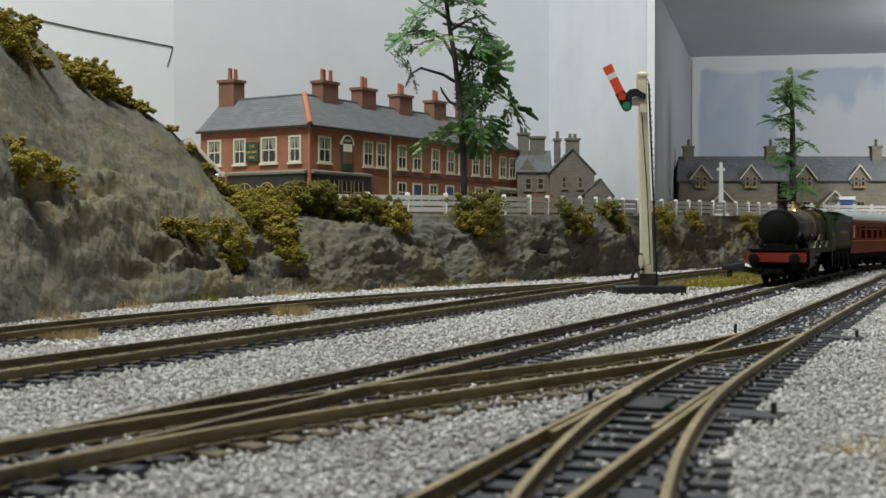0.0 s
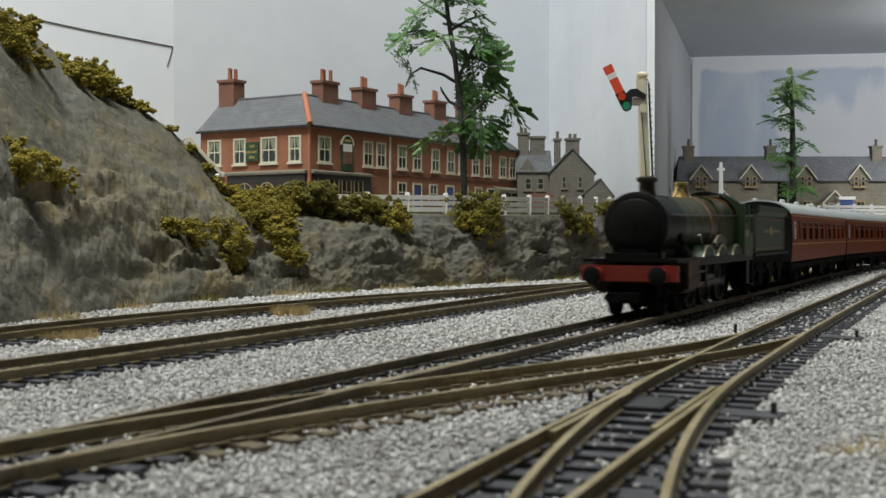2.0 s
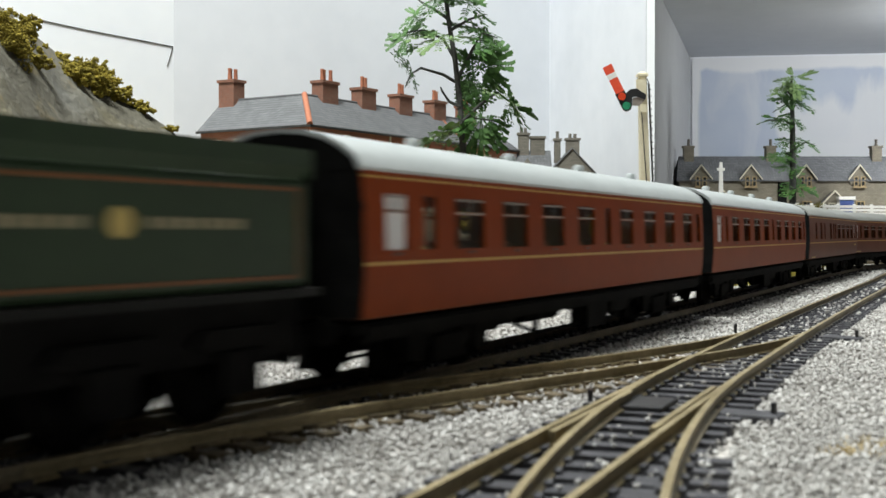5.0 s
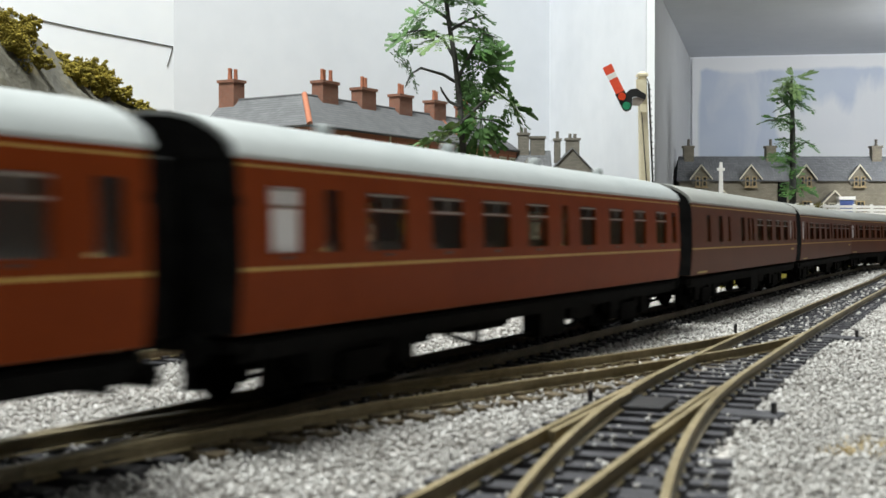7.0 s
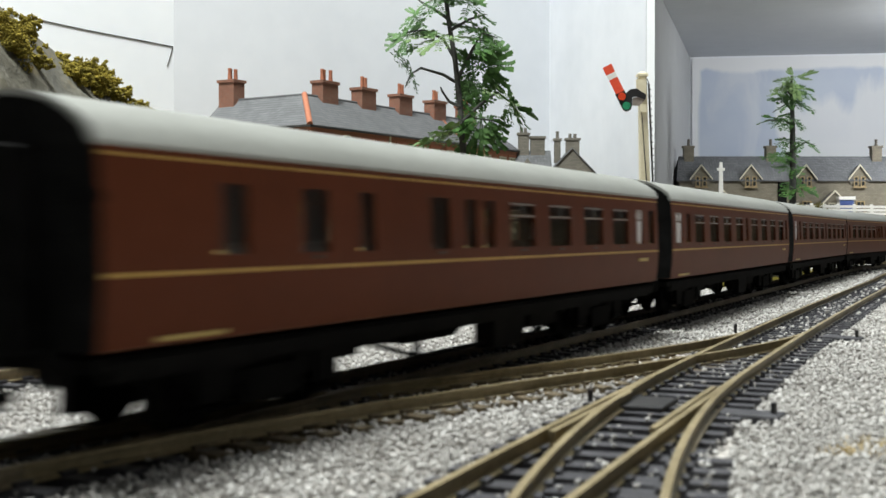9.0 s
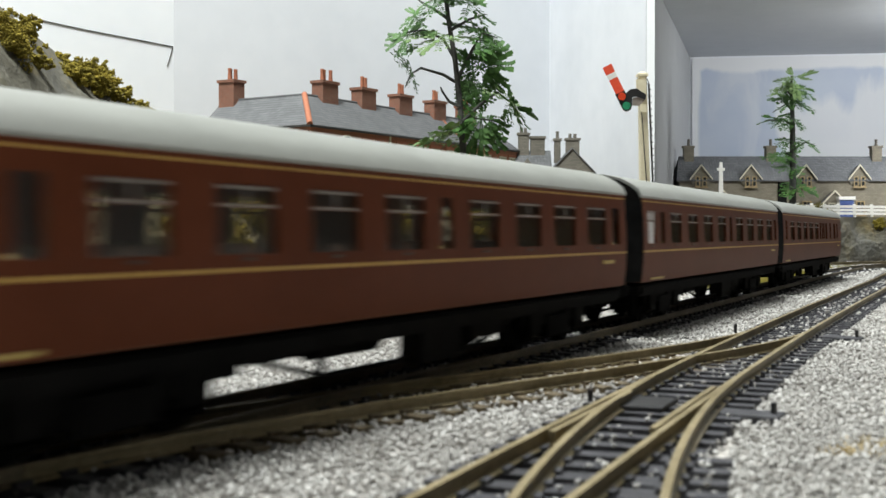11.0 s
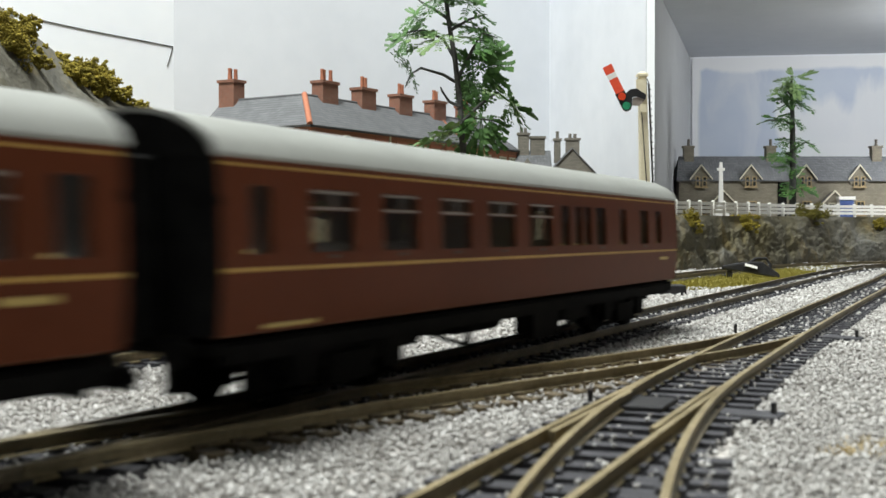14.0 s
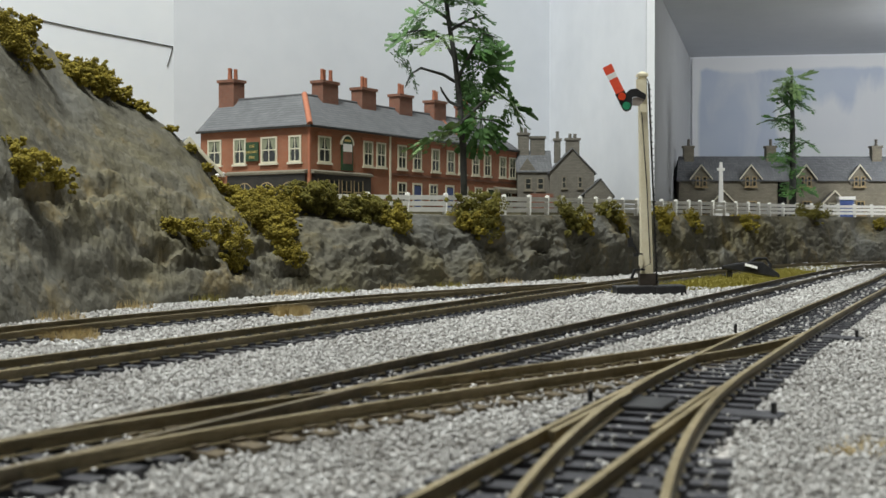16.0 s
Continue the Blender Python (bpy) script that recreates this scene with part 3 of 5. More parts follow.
def spot(s):
    return Vector((np.interp(s, LINE_S, LINE_X), np.interp(s, LINE_S, LINE_Y)))


def head(t):
    """How far along the line the first coach's front stands."""
    return float(np.interp(t, (0, 1.5, 2.5, 4.0, 6.5, 8.0, 9.0, 12.5, 14.0, 14.5, 16.0), (1246, 1012, 855, 613, 226, 0, -150, -688, -942, -1024, -1264)))


def ride(s_front, front, rear, middle):
    """The pose of a vehicle whose wheels stand that far behind its front."""
    a, b = spot(s_front + front), spot(s_front + rear)
    d = (a - b).normalized()
    p = a + (b - a) * ((middle - front) / (rear - front))
    return pose(p.x * MM, p.y * MM, 0, 0, 0, math.degrees(math.atan2(d.y, d.x)))


M_bead = material("tarnished_brass_beading", (0.22, 0.19, 0.11), (0.32, 0.28, 0.18), 200, 0.4, 0.0, metal=0.4)
M_vent = material("dull_aluminium", (0.20, 0.17, 0.15), (0.32, 0.28, 0.25), 200, 0.5, 0.0)
COACH_L, PITCH = 253.0, 272.0


def side_profile(z):
    """Half width of a coach at a height."""
    return 18.0 - 0.0075 * (z - 24) ** 2 if z < 24 else 18.0 - 0.0028 * (z - 24) ** 2


ROOF = [(-17.6, 41.2), (-16.6, 43.2), (-14.2, 45.0), (-10.5, 46.8), (-5.5, 48.0), (0, 48.4), (5.5, 48.0), (10.5, 46.8), (14.2, 45.0), (16.6, 43.2), (17.6, 41.2)]


def bogie(b, x):
    """Side frames with axle boxes, springs, brake gear and footboards."""
    for s in (-1, 1):
        b.prism([(x - 22, 7.5), (x - 20, 5.5), (x - 11, 5.5), (x - 8, 3.2), (x + 8, 3.2), (x + 11, 5.5), (x + 20, 5.5), (x + 22, 7.5), (x + 21, 10.8), (x - 21, 10.8)], s * 11 - 1, s * 11 + 1)
        b.box(x - 8, x + 8, s * 12.4 - 1, s * 12.4 + 1, 3.0, 8.2)
        b.tube([(x - 24, s * 9.5, 2.2), (x + 24, s * 9.5, 2.2)], 0.45, 6)
        for w in (-16, 16):
            b.box(x + w - 3.6, x + w + 3.6, s * 12 - 1.4, s * 12 + 1.4, 4.0, 9.8)
            b.box(x + w * 0.55 - 3, x + w * 0.55 + 3, s * 12 - 0.8, s * 12 + 0.8, 6.2, 10.4)
            for q in (-7.6, 7.6):
                b.box(x + w + q - 1.0, x + w + q + 1.0, s * 7.9 - 1.2, s * 7.9 + 1.2, 2.0, 9.5)
        b.box(x - 6, x + 6, s * 14.8 - 0.9, s * 14.8 + 0.9, 9.6, 10.1)
    b.box(x - 5, x + 5, -10, 10, 8, 11)
    b.box(x - 14, x + 14, -4, 4, 5.5, 9)


def flanged(x, s, z, r):
    """A wheel disc with its flange on the inner side."""
    prof = ((6.5, 1.0), (6.5, r + 0.8), (7.3, r + 0.8), (7.5, r), (9.0, r), (9.0, r - 1.4), (8.4, r - 1.6), (8.4, 1.0))
    return Build().loft([[(x + q * math.cos(math.tau * k / 24), s * y, z + q * math.sin(math.tau * k / 24)) for k in range(24)] for y, q in prof], True, True)


def coach(windows, body_mat, roof_mat, label, vents):
    """windows: (centre from the front, width, kind)."""
    root = thing("passenger_coach", 0, 0, 0, label, "train coach", "coaches of the train")
    L = COACH_L / 2
    low, cill, lintel, cant = 14.2, 26.3, 36.6, 41.3
    body = Build()
    for s in (-1, 1):
        def strip(x0, x1, z0, z1, steps, s=s):
            rows_ = []
            for k in range(steps + 1):
                z = z0 + (z1 - z0) * k / steps
                rows_.append([(x0, s * side_profile(z), z), (x1, s * side_profile(z), z), (x1, s * (side_profile(z) - 0.9), z), (x0, s * (side_profile(z) - 0.9), z)])
            body.loft(rows_, True, True)
        strip(-L, L, low, cill, 4)
        strip(-L, L, lintel, cant, 2)
        edge = -L
        for c, w, kind in sorted(((L - c, w, k) for c, w, k in windows)):
            strip(edge, c - w / 2, cill, lintel, 2)
            edge = c + w / 2
        strip(edge, L, cill, lintel, 2)
    for e in (-L, L):
        outline = [(s * side_profile(z), z) for s, zz in ((-1, (41, 34, 24, 14.2)), (1, (14.2, 24, 34, 41))) for z in zz]
        part("coach_end", Build().prism(outline, e - 0.6, e + 0.6, "x"), M_gangway, root, "black coach end")
    part("body", body, body_mat, root, smooth=40)
    rows_ = [[(x, y, z) for y, z in ROOF] + [(x, y * 0.97, z - 0.8) for y, z in reversed(ROOF)] for x in (-L - 0.8, L + 0.8)]
    part("roof", Build().loft(rows_, True, True), roof_mat, root, smooth=50)
    for e in (-L - 0.4, L + 0.4):
        part("roof_end", Build().prism([(y * 0.985, z - 0.3) for y, z in ROOF], e - 0.3, e + 0.3, "x"), M_gangway, root)
    for s in (-1, 1):
        for z, h in ((23.9, 0.62), (39.6, 0.36)):
            y = s * (side_profile(z) + 0.06)
            part("lining", Build().box(-L, L, min(y, y - s * 0.2), max(y, y - s * 0.2), z - h / 2, z + h / 2), M_lining, root, "yellow lining")
    for c, w, kind in windows:
        x = L - c
        for s in (-1, 1):
            y = s * (side_profile(32) - 0.55)
            mat = M_frosted if kind == "frosted" else M_coach_glass
            ob = part("window", Build().box(x - w / 2, x + w / 2, y - 0.12, y + 0.12, cill, lintel), mat, root, "white frosted window" if kind == "frosted" else "")
            ob.visible_shadow = False
            if w > 9 or kind == "frosted":
                part("ventilator_frame", Build().box(x - w / 2 + 0.3, x + w / 2 - 0.3, y + s * 0.35 - 0.12, y + s * 0.35 + 0.12, 36.0, 36.4).box(x - 0.25, x + 0.25, y + s * 0.35 - 0.12, y + s * 0.35 + 0.12, 33.8, 36.2).box(x - w / 2 + 0.3, x + w / 2 - 0.3, y + s * 0.35 - 0.12, y + s * 0.35 + 0.12, 33.3, 33.7), M_vent, ob)
                part("ventilator_bar", Build().box(x - w / 2, x + w / 2, y + s * 0.1 - 0.25, y + s * 0.1 + 0.25, 33.2, 33.8), body_mat, ob)
            if kind == "door" or w < 7:
                hy = s * (side_profile(27.5) + 0.3)
                part("door_handle", Build().box(x + w / 2 + 0.8, x + w / 2 + 2.4, hy - 0.25, hy + 0.25, 26.4, 26.9), M_brass, root)
            else:
                hy = s * (side_profile(25.6) + 0.1)
                part("window_clip", Build().box(x - 1.3, x + 1.3, hy - 0.15, hy + 0.15, 25.3, 25.8), M_steel, root)
    if not vents:
        for s in (-1, 1):
            y = s * (side_profile(15) + 0.08)
            part("lettering", Build().box(L - 26, L - 11, y - 0.1, y + 0.1, 14.7, 15.4), M_gold, root, "small yellow lettering bars")
            y = s * (side_profile(21.5) + 0.08)
            part("number_panel", Build().box(-L + 12, -L + 21, y - 0.1, y + 0.1, 20.9, 21.9), M_gold, root, "small yellow number bars")
    inside = Build().box(-L + 1, L - 1, -16.5, 16.5, 14, 15.2)
    for k in range(9):
        x = -L + 26 + k * 26.2
        inside.box(x - 2.2, x + 2.2, -15.5, -3.5, 15, 27.5).box(x - 2.2, x + 2.2, 3.5, 15.5, 15, 27.5)
    for x in (-L + 16, L - 16, 8):
        inside.box(x - 0.5, x + 0.5, -16, 16, 15, 40)
    part("interior", inside, M_interior, root)
    frame_ = Build().box(-L, L, -16.2, 16.2, 11.3, 13.1)
    for s in (-1, 1):
        frame_.box(-L + 3, L - 3, s * 16.4 - 0.4, s * 16.4 + 0.4, 10.4, 12.6)
        frame_.box(-L + 3, L - 3, s * 15.2 - 0.5, s * 15.2 + 0.5, 9.6, 13.2)
        frame_.box(-19, -1, s * 13 - 2.5, s * 13 + 2.5, 3.4, 11.6)
        frame_.box(-46, -28, s * 11 - 2.5, s * 11 + 2.5, 6.2, 11.6)
        frame_.tube([(2, s * 6, 8.6), (26, s * 6, 8.6)], 2.4, 10)
        frame_.tube([(34, s * 7, 9.2), (46, s * 7, 9.2)], 1.8, 10)
        frame_.tube([(-60, s * 13, 11), (-32, s * 13, 4.6), (32, s * 13, 4.6), (60, s * 13, 11)], 0.5, 6)
        for x in (-32, 32):
            frame_.box(x - 0.6, x + 0.6, s * 13 - 0.6, s * 13 + 0.6, 4.4, 11)
        frame_.box(56, 64, s * 12 - 1.5, s * 12 + 1.5, 7.4, 11.5)
    part("underframe", frame_, M_underframe, root)
    for x in (L - 44, -L + 44):
        b = Build()
        bogie(b, x)
        bog = part("bogie", b, M_underframe, root)
        for w in (-16, 16):
            part("axle", Build().tube([(x + w, -12, 6.4), (x + w, 12, 6.4)], 0.9, 8), M_underframe, bog)
            for s in (-1, 1):
                part("wheel", flanged(x + w, s, 6.4, 6.35), M_underframe, bog, smooth=40)
    for e in (-1, 1):
        g = Build().loft([[(e * (L + 0.4 + 1.3 * k), i * (6.6 if k % 2 else 5.9), zz) for i, zz in ((-1, 13.6 + 0.5 * (k % 2)), (1, 13.6 + 0.5 * (k % 2)), (1, 40.3 + 0.6 * (k % 2)), (-1, 40.3 + 0.6 * (k % 2)))] for k in range(7)], True, True)
        part("corridor_connector", g, M_gangway, root)
        for s in (-1, 1):
            part("buffer", Build().tube([(e * L, s * 11.5, 12), (e * (L + 3), s * 11.5, 12)], 0.9, 8).tube([(e * (L + 3), s * 11.5, 12), (e * (L + 3.6), s * 11.5, 12)], 2.6, 12), M_underframe, root)
        part("coupling", Build().box(min(e * L, e * (L + 7)), max(e * L, e * (L + 7)), -3, 3, 7.2, 8.6).box(e * (L + 5) - 0.8, e * (L + 5) + 0.8, -6, 6, 6.5, 10), M_underframe, root)
    if vents:
        for k in range(9):
            x = -L + 25 + k * 26.5
            part("roof_vent", Build().spin([(47.2, 1.6), (49.0, 1.6), (49.7, 1.1)], x, 5.4 if k % 2 else -5.4, 10), roof_mat, root, smooth=40)
    return root


OPEN = [(10, 9, "frosted"), (24, 5.5, "door"), (42, 15, ""), (67, 15, ""), (92, 15, ""), (117, 15, ""), (134.5, 5.2, "door"), (153, 15, ""), (178, 15, ""), (202.5, 15, ""), (227, 15, ""), (244, 6, "door")]
PALE = [(12, 8.3, "frosted"), (26, 5, "door"), (45, 14.5, ""), (70, 14.5, ""), (95, 14.5, ""), (120, 13, ""), (139, 4.6, "door"), (157, 12.5, ""), (182, 12.5, ""), (206, 12, ""), (230, 12, ""), (246, 5, "door")]
BRAKE = [(28, 6.4, "door"), (50, 8.2, ""), (67, 5, "door"), (96, 8.6, ""), (110.5, 5.5, "door"), (120, 5.5, "door"), (139, 15, ""), (164, 15, ""), (190, 15, ""), (214, 14, ""), (233, 6.5, "frosted"), (246, 6, "door")]
TAIL = [(10, 5.5, "door"), (31, 14, ""), (55, 14, ""), (79, 14, ""), (103, 15, ""), (127, 15, ""), (144, 6.4, ""), (154, 5.6, "door"), (161.5, 5.6, "door"), (172.5, 8.5, ""), (193, 6, "door"), (215, 9, ""), (231, 6, "door")]

coach_one = coach(PALE, M_maroon, M_roof_pale, "crimson maroon model coach with pale grey vented roof", True)
coach_two = copy_thing(coach_one, pose(0, 0, 0))
coach_three = coach(BRAKE, M_maroon_dark, M_roof_grey, "dark maroon model brake coach with plain grey roof", False)
coach_four = coach(OPEN, M_maroon_dark, M_roof_grey, "dark maroon model open coach with plain grey roof", False)
coach_five = copy_thing(coach_four, pose(0, 0, 0))
coach_six = coach(TAIL, M_maroon_dark, M_roof_grey, "dark maroon model brake coach at the train's tail", False)
COACHES = [coach_one, coach_two, coach_three, coach_four, coach_five, coach_six]


def wheel_spokes(r, n, s):
    """A spoked driving wheel about its own centre, axle along y."""
    b = Build()
    ring, inner = [], []
    for k in range(32):
        a = math.tau * k / 32
        ring.append((r * math.cos(a), r * math.sin(a)))
        inner.append(((r - 1.5) * math.cos(a), (r - 1.5) * math.sin(a)))
    y0, y1 = s * 7.9 - 1.1, s * 7.9 + 1.1
    b.loft([[(p[0], y0, p[1]) for p in ring], [(p[0], y1, p[1]) for p in ring], [(p[0], y1, p[1]) for p in inner], [(p[0], y0, p[1]) for p in inner], [(p[0], y0, p[1]) for p in ring]], True)
    b.disc(0, y0, y1, 0, 2.4, 12)
    for k in range(n):
        a = math.tau * k / n
        m = Matrix.Rotation(a, 4, "Y")
        b.box(2.0, r - 1.2, s * 7.9 - 0.45, s * 7.9 + 0.45, -0.4, 0.4, m)
    return b


def locomotive():
    root = thing("steam_locomotive", 0, 0, 0, "dark green model steam engine with brass safety valve cover", "steam locomotive")
    # x: 0 at the front buffer beam, backwards negative
    part("buffer_beam", Build().box(-2, 0, -17.5, 17.5, 12.6, 18.2), M_beam_red, root, "red buffer beam")
    for s in (-1, 1):
        shank = part("buffer", Build().tube([(0, s * 11.8, 14.8), (1.2, s * 11.8, 14.8), (1.3, s * 11.8, 14.8), (5.6, s * 11.8, 14.8)], [2.8, 2.6, 1.9, 1.3], 12), M_beam_red, root, "red buffer shank", smooth=40)
        part("buffer_head", Build().tube([(5.4, s * 11.8, 14.8), (6.0, s * 11.8, 14.8), (6.4, s * 11.8, 14.8)], [3.2, 3.3, 2.4], 18), M_smokebox, shank, "black buffer head", smooth=40)
    part("coupling_hook", Build().box(0, 8, -1.2, 1.2, 6.5, 8.5).box(6, 7.5, -6, 6, 5.5, 9).box(-2, 6, -4, 4, 6.8, 8), M_underframe, root)
    part("running_plate", Build().box(-140, -1, -17.2, 17.2, 19.4, 20.6), M_smokebox, root)
    for s in (-1, 1):
        part("valance", Build().prism([(-140, 17.6), (-140, 19.4), (-2, 19.4), (-18, 18.6), (-22, 17.6)], s * 17 - 0.4, s * 17 + 0.4), M_smokebox, root)
    part("front_steps", Build().box(-6, -1, -9, 9, 20.6, 22.6).box(-14, -4, -5, 5, 20.6, 24), M_smokebox, root)
    part("smokebox", Build().barrel([(-8.6, 6), (-8.2, 10.9), (-8.8, 12.1), (-10.2, 12.1), (-10.4, 11.6), (-38, 11.5)], 32.4, 32), M_smokebox, root, "black smokebox", smooth=40)
    part("smokebox_door", Build().barrel([(-8.5, 9.8), (-7.4, 9.2), (-6.4, 6.2), (-6.0, 2.0)], 32.4, 28).tube([(-6.2, 0, 32.4), (-4.4, 0, 32.4)], 0.7, 8).box(-5.2, -4.6, -0.3, 4.2, 32.1, 32.7), M_smokebox, root, smooth=40)
    part("saddle", Build().box(-36, -15, -7.5, 7.5, 20.5, 25), M_smokebox, root)
    part("chimney", Build().spin([(42.4, 4.9), (43.4, 3.7), (45.5, 3.0), (48.4, 2.9), (48.9, 3.9), (50.0, 4.0), (50.6, 3.1)], -24, 0, 20), M_copper, root, "dark chimney with capped rim", smooth=40)
    part("boiler", Build().barrel([(-38, 10.9), (-66, 11.3), (-92, 12.3)], 33.0, 32), M_green_loco, root, smooth=40)
    for x, r, m in ((-38.5, 11.15, M_smokebox), (-52, 11.3, M_orange_dim), (-66, 11.45, M_orange_dim), (-80, 12.05, M_orange), (-91.5, 12.5, M_orange_dim)):
        part("boiler_band", Build().barrel([(x - 0.7, r), (x + 0.7, r)], 33.0, 32), m, root, smooth=40)
    part("safety_valve_cover", Build().spin([(43.6, 4.6), (44.8, 3.9), (47.0, 2.8), (49.4, 2.5), (50.3, 3.1), (50.7, 2.4)], -76, 0, 20), M_brass, root, "polished brass safety valve cover", smooth=40)
    fire = [(-13, 21), (-13.2, 33), (-12.2, 39.5), (-9.5, 43.5), (-5, 45.4), (0, 45.9), (5, 45.4), (9.5, 43.5), (12.2, 39.5), (13.2, 33), (13, 21)]
    part("firebox", Build().loft([[(-92, y * 0.97, z) for y, z in fire], [(-121, y, z - (0.8 if z > 40 else 0)) for y, z in fire]], True, True), M_green_loco, root, smooth=40)
    for x in (-98, -118):
        part("firebox_band", Build().loft([[(x - 0.4, y * 1.008, z + 0.12) for y, z in fire], [(x + 0.4, y * 1.008, z + 0.12) for y, z in fire]], True, True), M_orange_dim, root, smooth=40)
    part("cab_front", Build().prism([(-17, 19), (17, 19), (17, 42), (10, 46), (-10, 46), (-17, 42)], -121.8, -120.8, "x"), M_green_loco, root)
    for s in (-1, 1):
        side = [(-121, 19), (-121, 42.6), (-123.5, 42.6), (-123.5, 34.5), (-131.5, 34.5), (-131.5, 42.6), (-133, 42.6), (-133, 30), (-141, 30), (-141, 19)]
        part("cab_side", Build().prism(side, s * 17 - 0.4, s * 17 + 0.4), M_green_loco, root)
    arc = [(17.8 * math.sin(a), 25.6 + 22.8 * math.cos(a)) for a in np.linspace(-0.88, 0.88, 13)]
    part("cab_roof", Build().loft([[(x, y, z + d) for (y, z), d in [(q, 0) for q in arc] + [(q, -0.7) for q in reversed(arc)]] for x in (-145, -119)], True, True), M_smokebox, root, smooth=40)
    for s in (-1, 1):
        part("number_plate", Build().box(-130.5, -123.5, s * 17.4 - 0.15, s * 17.4 + 0.15, 28.3, 31.0), M_bead, root, "brass number plate")
        part("cab_beading", Build().box(-132.5, -121.5, s * 17.4 - 0.1, s * 17.4 + 0.1, 20.6, 21.2).box(-132.6, -132, s * 17.4 - 0.1, s * 17.4 + 0.1, 20.6, 34).box(-122, -121.4, s * 17.4 - 0.1, s * 17.4 + 0.1, 20.6, 34), M_orange_dim, root)
        for x in (-54, -80, -109):
            fan = [(x + 13.4 * math.cos(a), 11.5 + 13.4 * math.sin(a)) for a in np.linspace(0.72, math.pi - 0.72, 15)]
            part("splasher", Build().prism(fan, s * 11, s * 16.2), M_green_loco, root, smooth=40)
            rim = [(x + q * math.cos(a), 11.5 + q * math.sin(a)) for q, seq in ((13.65, np.linspace(0.72, math.pi - 0.72, 15)), (13.0, np.linspace(math.pi - 0.72, 0.72, 15))) for a in seq]
            part("splasher_beading", Build().prism(rim, s * 16.2, s * 16.6) if s > 0 else Build().prism(rim, -16.6, -16.2), M_bead, root, "pale splasher beading")
        nameplate = [(-80 + q * math.cos(a), 11.5 + q * math.sin(a)) for q, seq in ((17.4, np.linspace(0.95, math.pi - 0.95, 13)), (14.4, np.linspace(math.pi - 0.95, 0.95, 13))) for a in seq]
        part("nameplate", Build().prism(nameplate, s * 15.2 - 0.3, s * 15.2 + 0.3), M_copper, root, "curved nameplate over the middle splasher")
        edge = [(-80 + q * math.cos(a), 11.5 + q * math.sin(a)) for q, seq in ((17.6, np.linspace(0.95, math.pi - 0.95, 13)), (17.3, np.linspace(math.pi - 0.95, 0.95, 13))) for a in seq]
        part("nameplate_edge", Build().prism(edge, s * 15.2 - 0.4, s * 15.2 + 0.4), M_bead, root, "brass nameplate edge")
        cyl = part("cylinder", Build().tube([(-14, s * 13.5, 12.5), (-31, s * 13.5, 12.5)], 4.8, 18).box(-31, -14, s * 13.5 - 4.4, s * 13.5 + 4.4, 10, 19.6), M_brown_panel, root, smooth=40)
        part("cylinder_cover", Build().tube([(-13.2, s * 13.5, 12.5), (-14, s * 13.5, 12.5)], 4.2, 18), M_smokebox, cyl)
        part("cylinder_lining", Build().box(-30.6, -29.4, s * 18 - 0.15, s * 18 + 0.15, 9.5, 19).box(-15.6, -14.4, s * 18 - 0.15, s * 18 + 0.15, 9.5, 19), M_orange_dim, cyl)
        for z in (14.4, 9.8):
            part("slide_bar", Build().box(-58, -31, s * 13.5 - 0.6, s * 13.5 + 0.6, z, z + 0.8), M_steel, root)
        part("slide_bar_bracket", Build().box(-60, -57, s * 13.5 - 1, s * 13.5 + 1, 9.5, 19.5), M_smokebox, root)
        part("connecting_rod", Build().box(-80, -50, s * 12.2 - 0.4, s * 12.2 + 0.4, -0.8, 0.8, Matrix.Translation((0, 0, 12.2))), M_steel, root)
        part("reversing_rod", Build().tube([(-46, s * 14.5, 29), (-56, s * 14, 21)], 0.45, 6).tube([(-50, s * 14.2, 28), (-58, s * 14.2, 21)], 0.35, 6), M_steel, root)
        part("handrail", Build().tube([(-14, s * 11.7, 36.5), (-38, s * 11.9, 36.5), (-120, s * 13.8, 37.5)], 0.32, 6), M_steel, root)
        part("lamp_iron", Build().box(-2.0, -1.4, s * 12 - 0.4, s * 12 + 0.4, 20.5, 22.8), M_steel, root)
        part("cab_step", Build().box(-142, -136, s * 15 - 0.5, s * 15 + 0.5, 6, 19).box(-142, -136, s * 16 - 1.6, s * 16 + 1.6, 6, 6.8), M_smokebox, root)
        part("steam_pipe", Build().tube([(-29, s * 10.3, 29), (-29, s * 13.5, 23), (-29, s * 13.5, 19)], 1.6, 10), M_smokebox, root, smooth=40)
    part("main_frame", Build().box(-126, -50, -5.2, 5.2, 3.0, 9).box(-50, -8, -5, 5, 4.2, 9).box(-140, -6, -5.5, 5.5, 8, 19.6).box(-52, -12, -8, 8, 7, 9), M_underframe, root)
    for x in (-10, -36):
        ax = part("bogie_axle", Build().tube([(x, -12, 6.2), (x, 12, 6.2)], 0.9, 8), M_underframe, root)
        for s in (-1, 1):
            part("bogie_wheel", flanged(x, s, 6.2, 6.15), M_underframe, ax, smooth=40)
    drivers = []
    for x in (-54, -80, -109):
        ob = part("driving_axle", Build().tube([(0, -8, 0), (0, 8, 0)], 1.5, 10), M_underframe, root)
        for s in (-1, 1):
            part("driving_wheel", wheel_spokes(11.4, 18, s), M_smokebox, ob, "spoked driving wheel")
        ob.location = (x * MM, 0, 11.5 * MM)
        drivers.append((ob, x))
    rods = []
